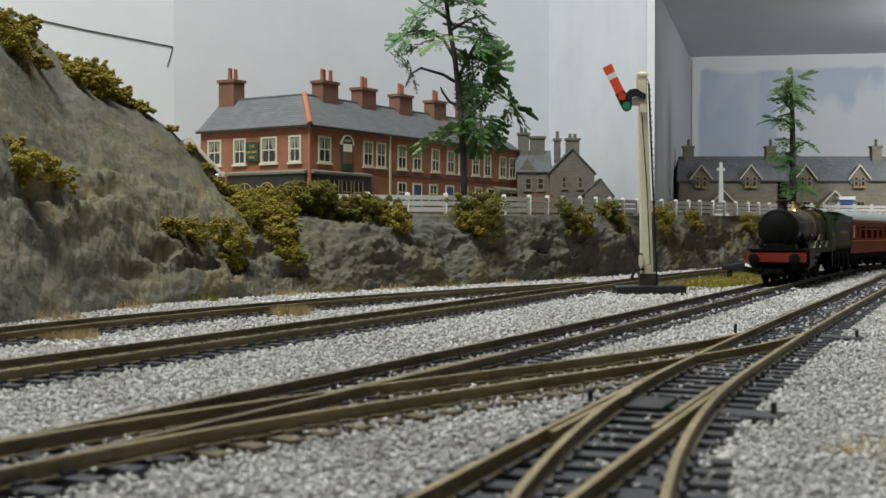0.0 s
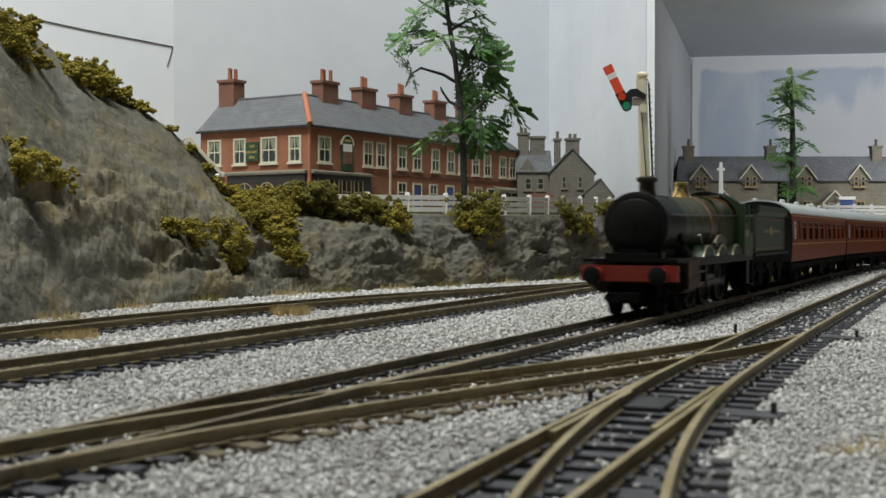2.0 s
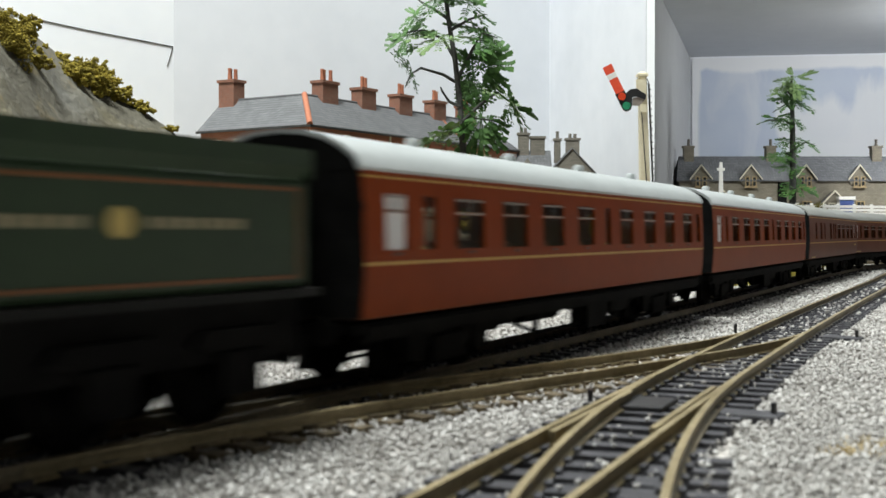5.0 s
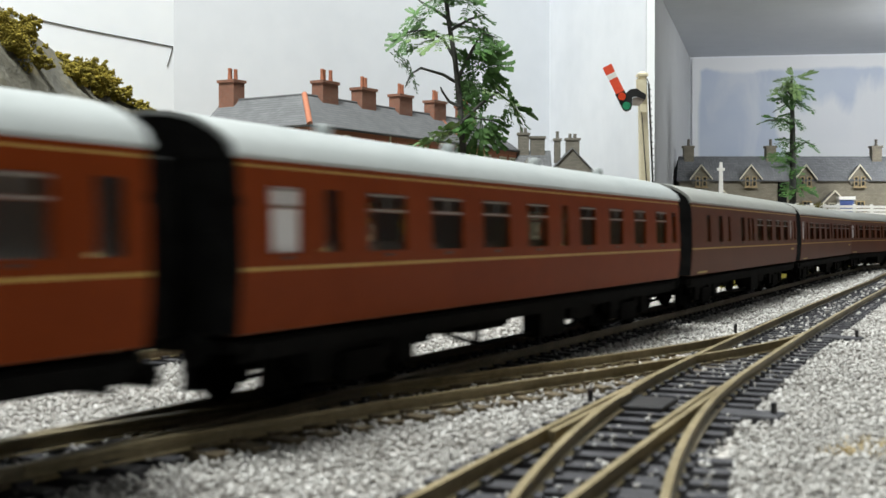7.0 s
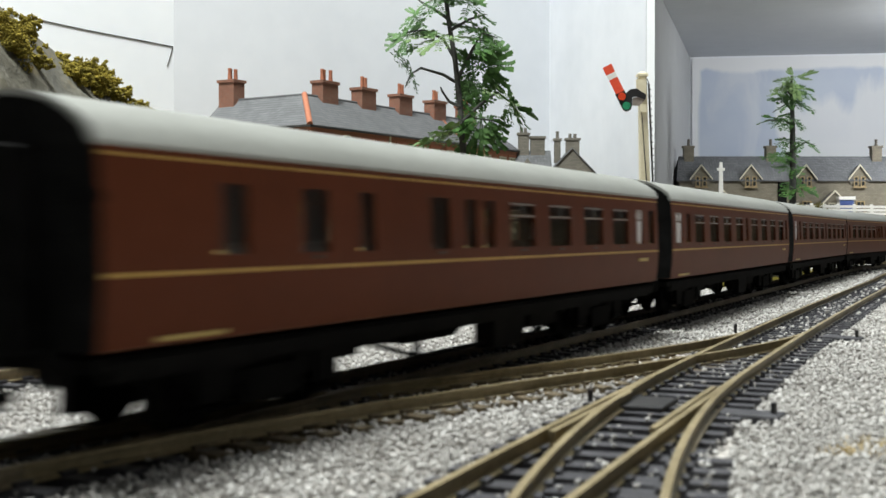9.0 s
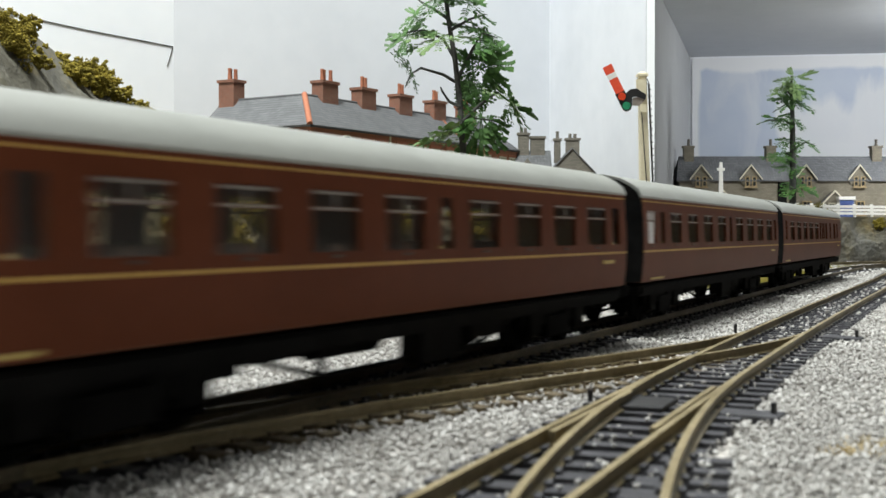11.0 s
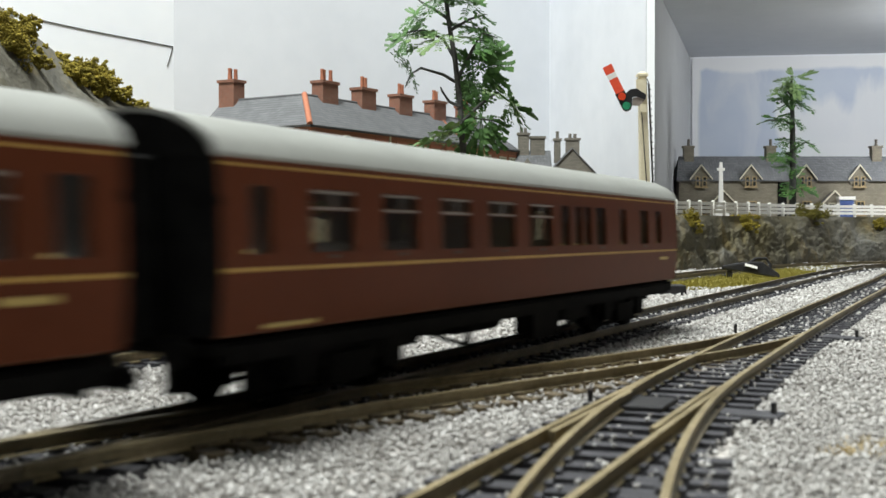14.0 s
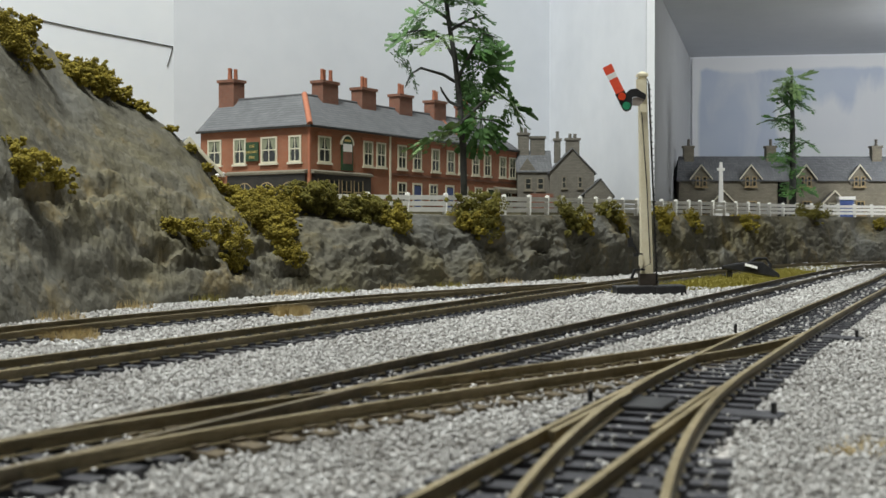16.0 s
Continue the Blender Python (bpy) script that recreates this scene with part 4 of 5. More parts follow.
    for s in (-1, 1):
        rb = Build().box(-29.6, 26.6, s * 10.6 - 0.5, s * 10.6 + 0.5, -0.9, 0.9)
        for x in (-29, 0, 26):
            rb.disc(x, s * 10.6 - 0.8, s * 10.6 + 0.8, 0, 1.7, 12)
        rods.append((part("coupling_rod", rb, M_steel, root), s))
    return root, drivers, rods


loco, DRIVERS, RODS = locomotive()


def tender():
    root = thing("tender", 0, 0, 0, "dark green model tender lined in orange, coupled behind the engine", "locomotive tender")
    b = Build().box(-96, 0, -16.8, 16.8, 19, 20.4)
    part("footplate", b, M_smokebox, root)
    body = Build().box(-94, -3, -15.6, 15.6, 20.4, 38.4)
    part("tank", body, M_green_loco, root, bevel=1.0)
    part("coping", Build().prism([(-15.6, 38.2), (-17.2, 40.2), (-17.2, 43), (-16.5, 43), (-16.5, 40.4), (-15, 38.6)], -92, -8, "x").prism([(15.6, 38.2), (17.2, 40.2), (17.2, 43), (16.5, 43), (16.5, 40.4), (15, 38.6)], -92, -8, "x").box(-93, -92, -17, 17, 38.2, 43), M_green_loco, root)
    part("coal_space", Build().box(-60, -8, -14, 14, 38, 41.0), M_smokebox, root, "heaped black coal")
    for s in (-1, 1):
        y = s * 15.75
        l = Build().box(-91, -7, y - 0.1, y + 0.1, 36.2, 36.8).box(-91, -7, y - 0.1, y + 0.1, 22.0, 22.6).box(-91, -90.4, y - 0.1, y + 0.1, 22, 36.8).box(-7.6, -7, y - 0.1, y + 0.1, 22, 36.8)
        part("lining", l, M_orange_dim, root)
        text = Build()
        for x0, n in ((-76, 7), (-43, 5)):
            for k in range(n):
                text.box(x0 + k * 3.2, x0 + k * 3.2 + 2.2, y - 0.14, y + 0.14, 30.0, 31.6)
        part("lettering", text, M_bead, root, "gold bars of lettering")
        part("crest", Build().disc(-49.5, y - 0.16, y + 0.16, 30.8, 2.2, 12), M_gold, root)
        fr = Build().box(-92, -3, s * 13.5 - 0.6, s * 13.5 + 0.6, 10, 19.2)
        for x in (-20, -48, -76):
            fr.box(x - 4.5, x + 4.5, s * 14.5 - 1.2, s * 14.5 + 1.2, 5, 11.5)
            fr.prism([(x - 11, 13), (x - 9, 15), (x + 9, 15), (x + 11, 13), (x + 8, 12), (x - 8, 12)], s * 14.8 - 0.6, s * 14.8 + 0.6)
        part("frame", fr, M_underframe, root)
        part("tender_step", Build().box(-4, 1, s * 15 - 0.5, s * 15 + 0.5, 6, 19).box(-4, 1, s * 16 - 1.5, s * 16 + 1.5, 6, 6.8), M_underframe, root)
        part("handrail", Build().tube([(-2.4, s * 16, 21), (-2.4, s * 16, 39)], 0.35, 6), M_steel, root)
    for x in (-20, -48, -76):
        ax = part("axle", Build().tube([(x, -12, 8.2), (x, 12, 8.2)], 0.9, 8), M_underframe, root)
        for s in (-1, 1):
            part("wheel", flanged(x, s, 8.2, 8.15), M_underframe, ax, smooth=40)
    part("drawbar", Build().box(0, 9, -2, 2, 8, 10).box(-102, -94, -3, 3, 7, 8.5), M_underframe, root)
    return root


tender_car = tender()
ENGINE_AHEAD = 256.0
TENDER_AHEAD = 105.0


def motions():
    """All that moves: the engine, tender and coaches along the main line."""
    times = [0.25 * k for k in range(65)]
    fine = [0.1 * k for k in range(161)]
    walk(loco, [(t, ride(head(t) - ENGINE_AHEAD, 62, 111, 0)) for t in times])
    walk(tender_car, [(t, ride(head(t) - TENDER_AHEAD, 20, 76, 0)) for t in times])
    for k, c in enumerate(COACHES):
        walk(c, [(t, ride(head(t) + 2.2 + k * PITCH, 44, 209, COACH_L / 2)) for t in times])
    turn = [(t, (head(0) - head(t)) / 11.5) for t in fine]
    for ob, x in DRIVERS:
        walk(ob, [(t, pose(x * MM, 0, 11.5 * MM, 0, math.degrees(a), 0)) for t, a in turn])
    for ob, s in RODS:
        walk(ob, [(t, pose((-80 + 4.2 * math.sin(a + (0 if s > 0 else 1.57))) * MM, 0, (11.5 + 4.2 * math.cos(a + (0 if s > 0 else 1.57))) * MM)) for t, a in turn])

# ---- foliage ----


def chip_mesh(name, centres, size, mat, rng, flat=1.0):
    c = np.array(centres, float)
    ob = chips(name, c[:, 0], c[:, 1], c[:, 2], size, mat, "", rng, flat)
    me = ob.data
    bpy.data.objects.remove(ob)
    return me


FACE_POINTS = np.array([tuple(p) for r in FACE[::4] for p in r[::3]])


def settle(x, y, z):
    """The nearest place on the rock, where one is close by."""
    d = np.linalg.norm(FACE_POINTS - (x, y, z), axis=1)
    k = int(np.argmin(d))
    return (*FACE_POINTS[k][:2], max(z, FACE_POINTS[k][2])) if d[k] < 26 else (x, y, z)


def bush(x, y, z, rx, ry, rz, mat, seed, label):
    """A clump of torn foam: granules thrown round many small lobes."""
    rng = np.random.default_rng(seed)
    rx, ry, rz = 1.25 * rx, 1.5 * ry, 1.2 * rz
    n = int(min(5200, max(500, 17.0 * (rx * rz + ry * rz + rx * ry))))
    lobes = 70
    centres = np.clip(rng.normal(0, 0.46, (lobes, 3)), -0.95, 0.95) * (rx, ry, rz)
    pick = rng.integers(0, lobes, n)
    d = rng.normal(size=(n, 3))
    d /= np.linalg.norm(d, axis=1)[:, None]
    spread = (0.07 + 0.30 * rng.random((lobes, 1)) ** 1.5)[pick]
    pts = centres[pick] + d * spread * (0.45 + 0.65 * rng.random((n, 1))) * ((rx + rz) / 2, (ry + rz) / 2, rz)
    root = thing("bush", *settle(x, y, z), label, "bush", "foam bushes")
    part("foliage", chip_mesh("foliage", pts, 0.42 + 0.6 * rng.random(n) ** 2, mat, rng), None, root)
    return root


OLIVE, DEEP = "olive-yellow foam bush clinging to the grey rock", "dark green foam bush along the white fence"
for k, (x, y, z, rx, ry, rz, deep) in enumerate([(-178.1, 474.0, 53.3, 14.6, 3.9, 6.4, 0), (-190, 480, 56, 9, 4, 6, 0), (-216, 556, 126, 10, 4, 8, 0), (-170.8, 504.7, 52.8, 8.9, 3.3, 4.9, 0), (-131.0, 586.9, 29.2, 11.7, 3.8, 5.7, 0), (-118.6, 604.4, 21.8, 12.8, 6.2, 9.4, 0), (-137.1, 576.3, 32.9, 6.4, 2.5, 3.8, 0), (-111.1, 604.1, 12.9, 6.7, 3.6, 5.3, 0), (-197.2, 644.1, 113.0, 12.8, 4.2, 6.3, 0), (-187.9, 650.1, 118.6, 9.2, 5.0, 7.5, 0), (-202.5, 631.0, 115.9, 8.4, 3.3, 5.0, 0), (-208.7, 557.0, 119.4, 14.8, 6.2, 9.4, 0), (-216.6, 571.2, 122.7, 8.7, 4.1, 7.7, 0), (-213, 640, 127, 4, 3, 2, 0), (-222, 610, 138, 6, 4, 5, 0), (-174.3, 658.8, 102.6, 7.3, 1.9, 2.9, 0), (-206.8, 582.3, 116.3, 7.7, 2.6, 3.9, 0), (-107.8, 664.8, 40.4, 16.4, 7.7, 8.6, 0), (-119.8, 676.1, 46.9, 8.9, 4.9, 5.4, 0), (-100.2, 649.1, 35.6, 14.4, 4.2, 6.3, 0), (-88.9, 636.8, 27.7, 8.4, 3.4, 5.1, 0), (-80.6, 633.3, 18.3, 7.0, 3.7, 5.6, 0), (-70.5, 703.8, 46.5, 10.9, 4.1, 6.2, 1), (-55.5, 710.2, 44.2, 11.9, 5.0, 7.5, 1), (-43.9, 720.3, 45.2, 8.0, 4.2, 6.4, 1), (-32.4, 716.4, 34.5, 8.2, 5.5, 10.8, 0), (-30.1, 729.9, 40.0, 7.1, 4.3, 6.5, 1), (21.4, 777.0, 40.7, 15.5, 8.7, 13.1, 1), (27.1, 776.8, 35.0, 12.4, 6.9, 10.3, 0), (15.4, 764.7, 34.9, 8.5, 4.5, 6.8, 0), (97.4, 858.0, 39.8, 9.1, 6.1, 11.4, 1), (109.1, 866.8, 35.6, 6.9, 4.1, 6.1, 0), (134.9, 927.6, 47.9, 8.2, 4.1, 6.2, 1), (147.7, 936.3, 36.1, 5.8, 3.9, 10.4, 0), (187.8, 1003.3, 41.6, 8.0, 5.3, 12.4, 0), (227.7, 1057.9, 41.2, 7.5, 5.0, 8.4, 0), (308.0, 1173.5, 40.2, 12.5, 4.8, 7.3, 0), (524.6, 1384.5, 42.2, 11.0, 4.1, 6.1, 0), (-135, 676, 60, 3.4, 2.8, 2.6, 0), (-120, 668, 44, 6.4, 2.7, 4.1, 0), (-89.3, 692.5, 54.0, 9.1, 3.7, 5.5, 1), (-84, 722, 50, 11, 8, 9, 1), (-72, 730, 44, 12, 7, 7, 1), (33.8, 780, 47, 9.5, 6, 9, 1), (415, 1300, 52, 20, 8, 9, 1), (-64, 730, 44, 9, 6, 6, 1), (-97, 705, 48, 9, 8, 7, 0), (-172, 664, 101, 5, 3, 1.6, 0), (-158, 668, 90, 4, 3, 1.6, 0), (-148, 672, 79, 4, 3, 1.8, 0), (-140, 676, 68, 4, 3, 2.0, 0), (-131, 682, 56, 5, 4, 3, 0), (-112, 700, 51, 12, 7, 6.0, 0), (-124, 690, 50, 8, 5, 4.5, 0), (-92, 706, 52, 10, 6, 6, 1), (-104, 678, 40, 14, 5, 7, 0), (-94, 668, 33, 10, 5, 6, 0), (-52, 722, 42, 10, 6, 7, 1), (-40, 728, 42, 9, 6, 7, 1), (-205, 640, 121, 8, 5, 4, 0), (-184, 655, 108, 7, 5, 4, 0)]):
    bush(x, y, z, rx, ry, rz, M_foliage_dark if deep else M_foliage, 50 + k, DEEP if deep else OLIVE)


def grass_tuft(x, y, rx, ry, n, mat, seed, label, high=2.4):
    rng = np.random.default_rng(seed)
    b = Build()
    for k in range(n):
        a, r = rng.random() * math.tau, math.sqrt(rng.random())
        px, py = r * math.cos(a) * rx, r * math.sin(a) * ry
        h, lean, w = high * (0.4 + 0.8 * rng.random()), rng.normal(0, 0.8, 2), 0.28
        c, s = math.cos(a * 3) * w, math.sin(a * 3) * w
        b.add([(px - c, py - s, -4.4), (px + c, py + s, -4.4), (px + lean[0], py + lean[1], -4.2 + h)], [(0, 1, 2)])
    root = new("grass", mesh_of("grass", b, mat))
    root.location = (x * MM, y * MM, 0)
    return tagged(root, label, "grass", kind="stuff")


def grass_strip():
    """A band of static grass between the second line and the main line."""
    b = Build()
    rng = np.random.default_rng(9)
    left, right = [], []
    for y in np.arange(640, 1180, 10.0):
        a, c = second_x(y) + 16, main_x(y) - 15 - max(0, (760 - y) * 0.25)
        if y > 1050:
            c = a + (main_x(1050) - 15 - second_x(1050) - 16)
        left.append((a, y)), right.append((max(c, a + 4), y))
    part_rows = [[(p[0], p[1], -3.7), (q[0], q[1], -3.7)] for p, q in zip(left, right)]
    root = structure("grass_verge", Build().loft(part_rows), M_grass, "strip of yellow-green static grass between the tracks", "grass")
    for i in range(5200):
        k = rng.random() * (len(left) - 1)
        i0 = int(k)
        u = rng.random()
        x = left[i0][0] + (right[i0][0] - left[i0][0]) * u
        y = left[i0][1] + 10 * rng.random()
        h, w = 1.0 + 1.6 * rng.random(), 0.5
        b.add([(x - w, y, -4), (x + w, y, -4), (x + rng.normal(0, 0.6), y + rng.normal(0, 0.6), -3.6 + h)], [(0, 1, 2)])
    tagged(new("grass_blades", mesh_of("grass_blades", b, M_grass)), "upright yellow-green static grass fibres", "grass", kind="stuff")


grass_strip()
grass_tuft(-119, 362, 10, 12, 1600, M_straw, 1, "straw-coloured dry grass tuft in the ballast", 3.4)
grass_tuft(62, 172, 5, 4, 160, M_straw, 11, "small brown grass patch in the ballast", 1.6)
grass_tuft(66, 180, 3, 4, 90, M_straw, 12, "small brown grass patch in the ballast", 1.6)
grass_tuft(-62, 466, 8, 10, 1300, M_straw, 2, "straw-coloured dry grass tuft in the ballast", 4.4)
grass_tuft(27, 648, 8, 9, 500, M_straw, 3, "small dry grass tuft beside the rails", 3.2)
for k, (gx, gy) in enumerate(((-140, 505), (-118, 560), (-84, 612), (-62, 640), (-30, 682), (2, 715), (40, 765), (86, 822), (-150, 440))):
    grass_tuft(gx, gy, 13, 7, 240, M_grass if k % 2 else M_straw, 20 + k, "thin dry grass at the foot of the rock", 4.5)


def fan_rib(b, p, d, up, length, rng):
    """One rib of a fan-shaped frond, with small leaflets in the fan's plane."""
    side = d.cross(up).normalized()
    prev = p
    steps = max(6, int(length / 2.2))
    for k in range(1, steps + 1):
        u = k / steps
        q = p + d * length * u - up * 0.10 * length * u * u
        w = 0.42 * (1.15 - u)
        b.add([prev - side * w, prev + side * w, q + side * w, q - side * w], [(0, 1, 2, 3)])
        if u > 0.25:
            for s in (-1, 1):
                l = length * 0.18 * (0.7 + 0.6 * rng.random())
                tip = q + side * s * l + d * l * 0.8 + up * rng.normal(0, 0.25) * l
                mid = q.lerp(tip, 0.55)
                wd = d * l * 0.42 - side * s * l * 0.2 + up * 0.12 * l
                b.add([q, mid + wd, tip, mid - wd], [(0, 1, 2, 3)])
        prev = q


def tree(x, y, z, trunk, radii, limbs, clusters, label, seed):
    rng = np.random.default_rng(seed)
    root = thing("tree", x, y, z, label, "tree")
    part("trunk", Build().tube([(a, 0.4 * math.sin(h * 0.2), h) for a, h in trunk], radii, 9), M_bark, root, smooth=60)
    for limb in limbs:
        pts = [(a, (k * 2.5 - 2) * (1 if (limb[0][1] * 7) % 2 < 1 else -1), h) for k, (a, h) in enumerate(limb)]
        part("limb", Build().tube(pts, [1.5 - 1.0 * k / (len(pts) - 1) for k in range(len(pts))], 7), M_bark, root, smooth=60)
    dark, pale = Build(), Build()
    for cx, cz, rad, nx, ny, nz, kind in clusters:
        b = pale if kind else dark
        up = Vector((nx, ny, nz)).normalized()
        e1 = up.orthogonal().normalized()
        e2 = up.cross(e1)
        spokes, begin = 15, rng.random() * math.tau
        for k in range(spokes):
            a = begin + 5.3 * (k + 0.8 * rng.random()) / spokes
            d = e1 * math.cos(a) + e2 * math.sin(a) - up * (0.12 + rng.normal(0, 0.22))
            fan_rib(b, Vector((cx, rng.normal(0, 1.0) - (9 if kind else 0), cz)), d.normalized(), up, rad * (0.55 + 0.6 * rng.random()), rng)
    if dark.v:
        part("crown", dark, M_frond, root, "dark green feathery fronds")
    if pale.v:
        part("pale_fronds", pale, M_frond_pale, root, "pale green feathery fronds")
    return root


tree(16.4, 905, 46, [(0.4, -4.4), (-0.4, 45.4), (-2.7, 80.9), (-6.7, 118.7), (-12.5, 154.3), (-16.5, 192.1)], [2.7, 2.6, 2.4, 2.1, 1.8, 1.5], [[(-3.1, 101.0), (-16.0, 108.5), (-33.8, 113.4), (-41.4, 108.5), (-45.8, 97.8)], [(-4.0, 107.6), (6.2, 127.6), (13.8, 141.0), (26.2, 136.5)], [(-1.3, 66.7), (-9.3, 64.0), (-22.7, 60.5), (-36.0, 55.1)], [(-0.9, 72.0), (12.9, 85.4), (26.2, 95.2), (37.4, 87.6), (48.5, 72.0)], [(-2.7, 83.2), (-11.6, 87.6), (-17.3, 96.5), (-18.2, 99.6)], [(-7.1, 121.0), (-16.0, 136.5), (-31.6, 143.2), (-44.9, 141.0)], [(-10.7, 143.2), (4.0, 152.1), (17.3, 156.5)], [(-12.5, 152.1), (-24.9, 161.0), (-36.0, 167.7)], [(-1.3, 76.5), (10.7, 74.3), (24.0, 72.0)]], [(-16.0, 137.9, 24.9, 0, -0.45, 0.9, 1), (-44.0, 139.6, 18.7, -0.5, -0.6, 0.5, 0), (-38.2, 154.3, 16.0, -0.4, -0.5, 0.7, 0), (12.0, 114.3, 23.1, 0.1, -1, 0.15, 0), (13.8, 75.6, 24.9, 0.1, -1, 0.2, 0), (15.1, 143.2, 24.9, 0.35, -0.45, 0.85, 0), (21.8, 129.9, 16.0, 0.5, -0.8, 0.3, 0), (-41.4, 113.0, 17.8, 0.9, 0.1, 0.4, 0), (36.9, 86.3, 23.1, 0.75, 0.08, 0.65, 0), (35.1, 89.8, 17.8, 0.7, -0.2, 0.65, 1), (-20.5, 62.3, 25.8, -0.3, 0.06, 0.95, 1), (-9.3, 65.4, 16.0, -0.2, 0.1, 0.95, 0), (-22.7, 166.3, 19.6, -0.2, -0.5, 0.8, 0), (4.0, 164.5, 21.3, 0.2, -0.5, 0.8, 0), (-9.3, 183.2, 26.7, 0, -0.4, 0.9, 0), (10.7, 94.3, 13.3, 0.2, -1, 0, 0), (4.0, 98.7, 12.5, -0.1, -1, 0.1, 0)], "tall open plastic tree with feathery green fronds", 3)
tree(437.9, 1440, 49, [(0.0, 0.0), (0.0, 56.6), (-0.7, 120.3), (-2.1, 178.3)], [4.6, 4.0, 3.2, 1.4], [[(-0.7, 116.8), (-12.7, 123.8), (-36.1, 121.7)], [(-0.7, 84.9), (15.6, 95.5), (27.6, 92.0)], [(-0.7, 77.8), (-12.7, 83.5), (-21.9, 70.8)], [(-0.7, 134.4), (-9.2, 142.9), (-24.8, 133.0)], [(-1.4, 155.7), (-12.7, 161.3)], [(-0.7, 35.4), (8.5, 41.0)]], [(-2.1, 175.5, 25.5, 0, -0.45, 0.9, 1), (-12.0, 162.8, 21.2, -0.2, -0.4, 0.9, 1), (9.2, 162.8, 18.4, 0.2, -0.5, 0.85, 0), (-0.7, 147.2, 24.1, 0, -0.4, 0.9, 0), (-3.5, 155.7, 18.4, 0, -0.8, 0.6, 0), (-21.9, 124.5, 22.6, -0.1, -0.3, 0.95, 0), (1.4, 123.1, 19.8, 0.1, -0.35, 0.93, 0), (16.3, 96.2, 19.8, 0.1, -0.3, 0.95, 0), (-7.8, 99.1, 15.6, 0, -0.4, 0.9, 0), (-14.9, 80.7, 19.8, -0.15, -0.5, 0.85, 0), (-0.7, 65.1, 19.8, 0.1, -0.5, 0.85, 0), (6.4, 41.0, 21.2, 0.1, -0.5, 0.85, 0), (-5.0, 36.8, 15.6, 0, -0.5, 0.85, 0)], "slim dark-stemmed tree with layered green fronds", 5)

# ---- houses ----


def sash(parent, x, z, w, h, face, bars=2, frame_mat=None, pane_mat=None, curtains=False):
    """A sash window. face(x, y, z): plan place of a point on the wall, y outwards."""
    frame_mat = frame_mat or M_cream
    b = Build()

    def slab(x0, x1, z0, z1, y0, y1, into):
        into.add([face(a, c, e) for a in (x0, x1) for c in (y0, y1) for e in (z0, z1)], [(0, 1, 3, 2), (4, 6, 7, 5), (0, 4, 5, 1), (2, 3, 7, 6), (0, 2, 6, 4), (1, 5, 7, 3)])
    t = min(1.5, 0.2 * w)
    ring = lambda q, y: [face(x + i * (w / 2 - q), y, zz) for i, zz in ((-1, z + q), (1, z + q), (1, z + h - q), (-1, z + h - q))]
    b.loft([ring(0, 0.05), ring(0, 1.0), ring(t, 1.0), ring(t, 0.05), ring(0, 0.05)], True)
    win = part("window", b, frame_mat, parent, "pale-framed sash window")
    m = Build()
    slab(x - w / 2 + t, x + w / 2 - t, z + h * 0.48, z + h * 0.48 + 1.1, 0.3, 0.9, m)
    part("meeting_rail", m, frame_mat, win)
    for k in range(1, bars):
        q, g = x - w / 2 + w * k / bars, Build()
        slab(q - 0.35, q + 0.35, z + t, z + h - t, 0.28, 0.8, g)
        part("glazing_bar", g, frame_mat, win)
    if curtains:
        for i in (-1, 1):
            outer, top = x + i * (w / 2 - t), z + h - t
            drape = [(outer, top), (x + i * w * 0.06, top), (x + i * w * 0.16, z + h * 0.62), (outer - i * 0.8, z + h * 0.34), (outer - i * 1.6, z + t), (outer, z + t)]
            g = Build()
            g.loft([[face(a, y, q) for a, q in drape] for y in (0.36, 0.48)], True, True)
            part("curtain", g, M_curtain, win, "pale drawn-back curtain")
    p = Build()
    slab(x - w / 2 + 1, x + w / 2 - 1, z + 1, z + h - 1, 0.02, 0.35, p)
    part("pane", p, pane_mat or M_pane, win)
    c = Build()
    slab(x - w / 2 - 1.4, x + w / 2 + 1.4, z - 1.6, z, 0.05, 1.8, c)
    part("sill", c, frame_mat, win)
    return win


def chimney_stack(parent, x, y, z0, z1, w, d, pots, mat, pot_mat, pot=11.0):
    b = Build().box(x - w / 2, x + w / 2, y - d / 2, y + d / 2, z0, z1).box(x - w / 2 - 1.3, x + w / 2 + 1.3, y - d / 2 - 1.3, y + d / 2 + 1.3, z1 - 2.6, z1)
    st = part("chimney", b, mat, parent, "brick chimney stack")
    for k in range(pots):
        px = x + (k - (pots - 1) / 2) * (w * 0.8 / pots)
        part("chimney_pot", Build().spin([(z1, 2.1), (z1 + pot * 0.8, 1.7), (z1 + pot * 0.85, 2.0), (z1 + pot, 1.9)], px, y + (1.5 if k % 2 else -1.5), 10), pot_mat, st, smooth=40)
    return st


def sheet(corners, thick, mat, parent, name):
    """A roof slope with thickness."""
    b = Build()
    top = [tuple(c) for c in corners]
    low = [(c[0], c[1], c[2] - thick) for c in corners]
    n = len(top)
    b.add(top + low, [tuple(range(n)), tuple(range(2 * n - 1, n - 1, -1))] + [(i, (i + 1) % n, n + (i + 1) % n, n + i) for i in range(n)])
    return part(name, b, mat, parent)


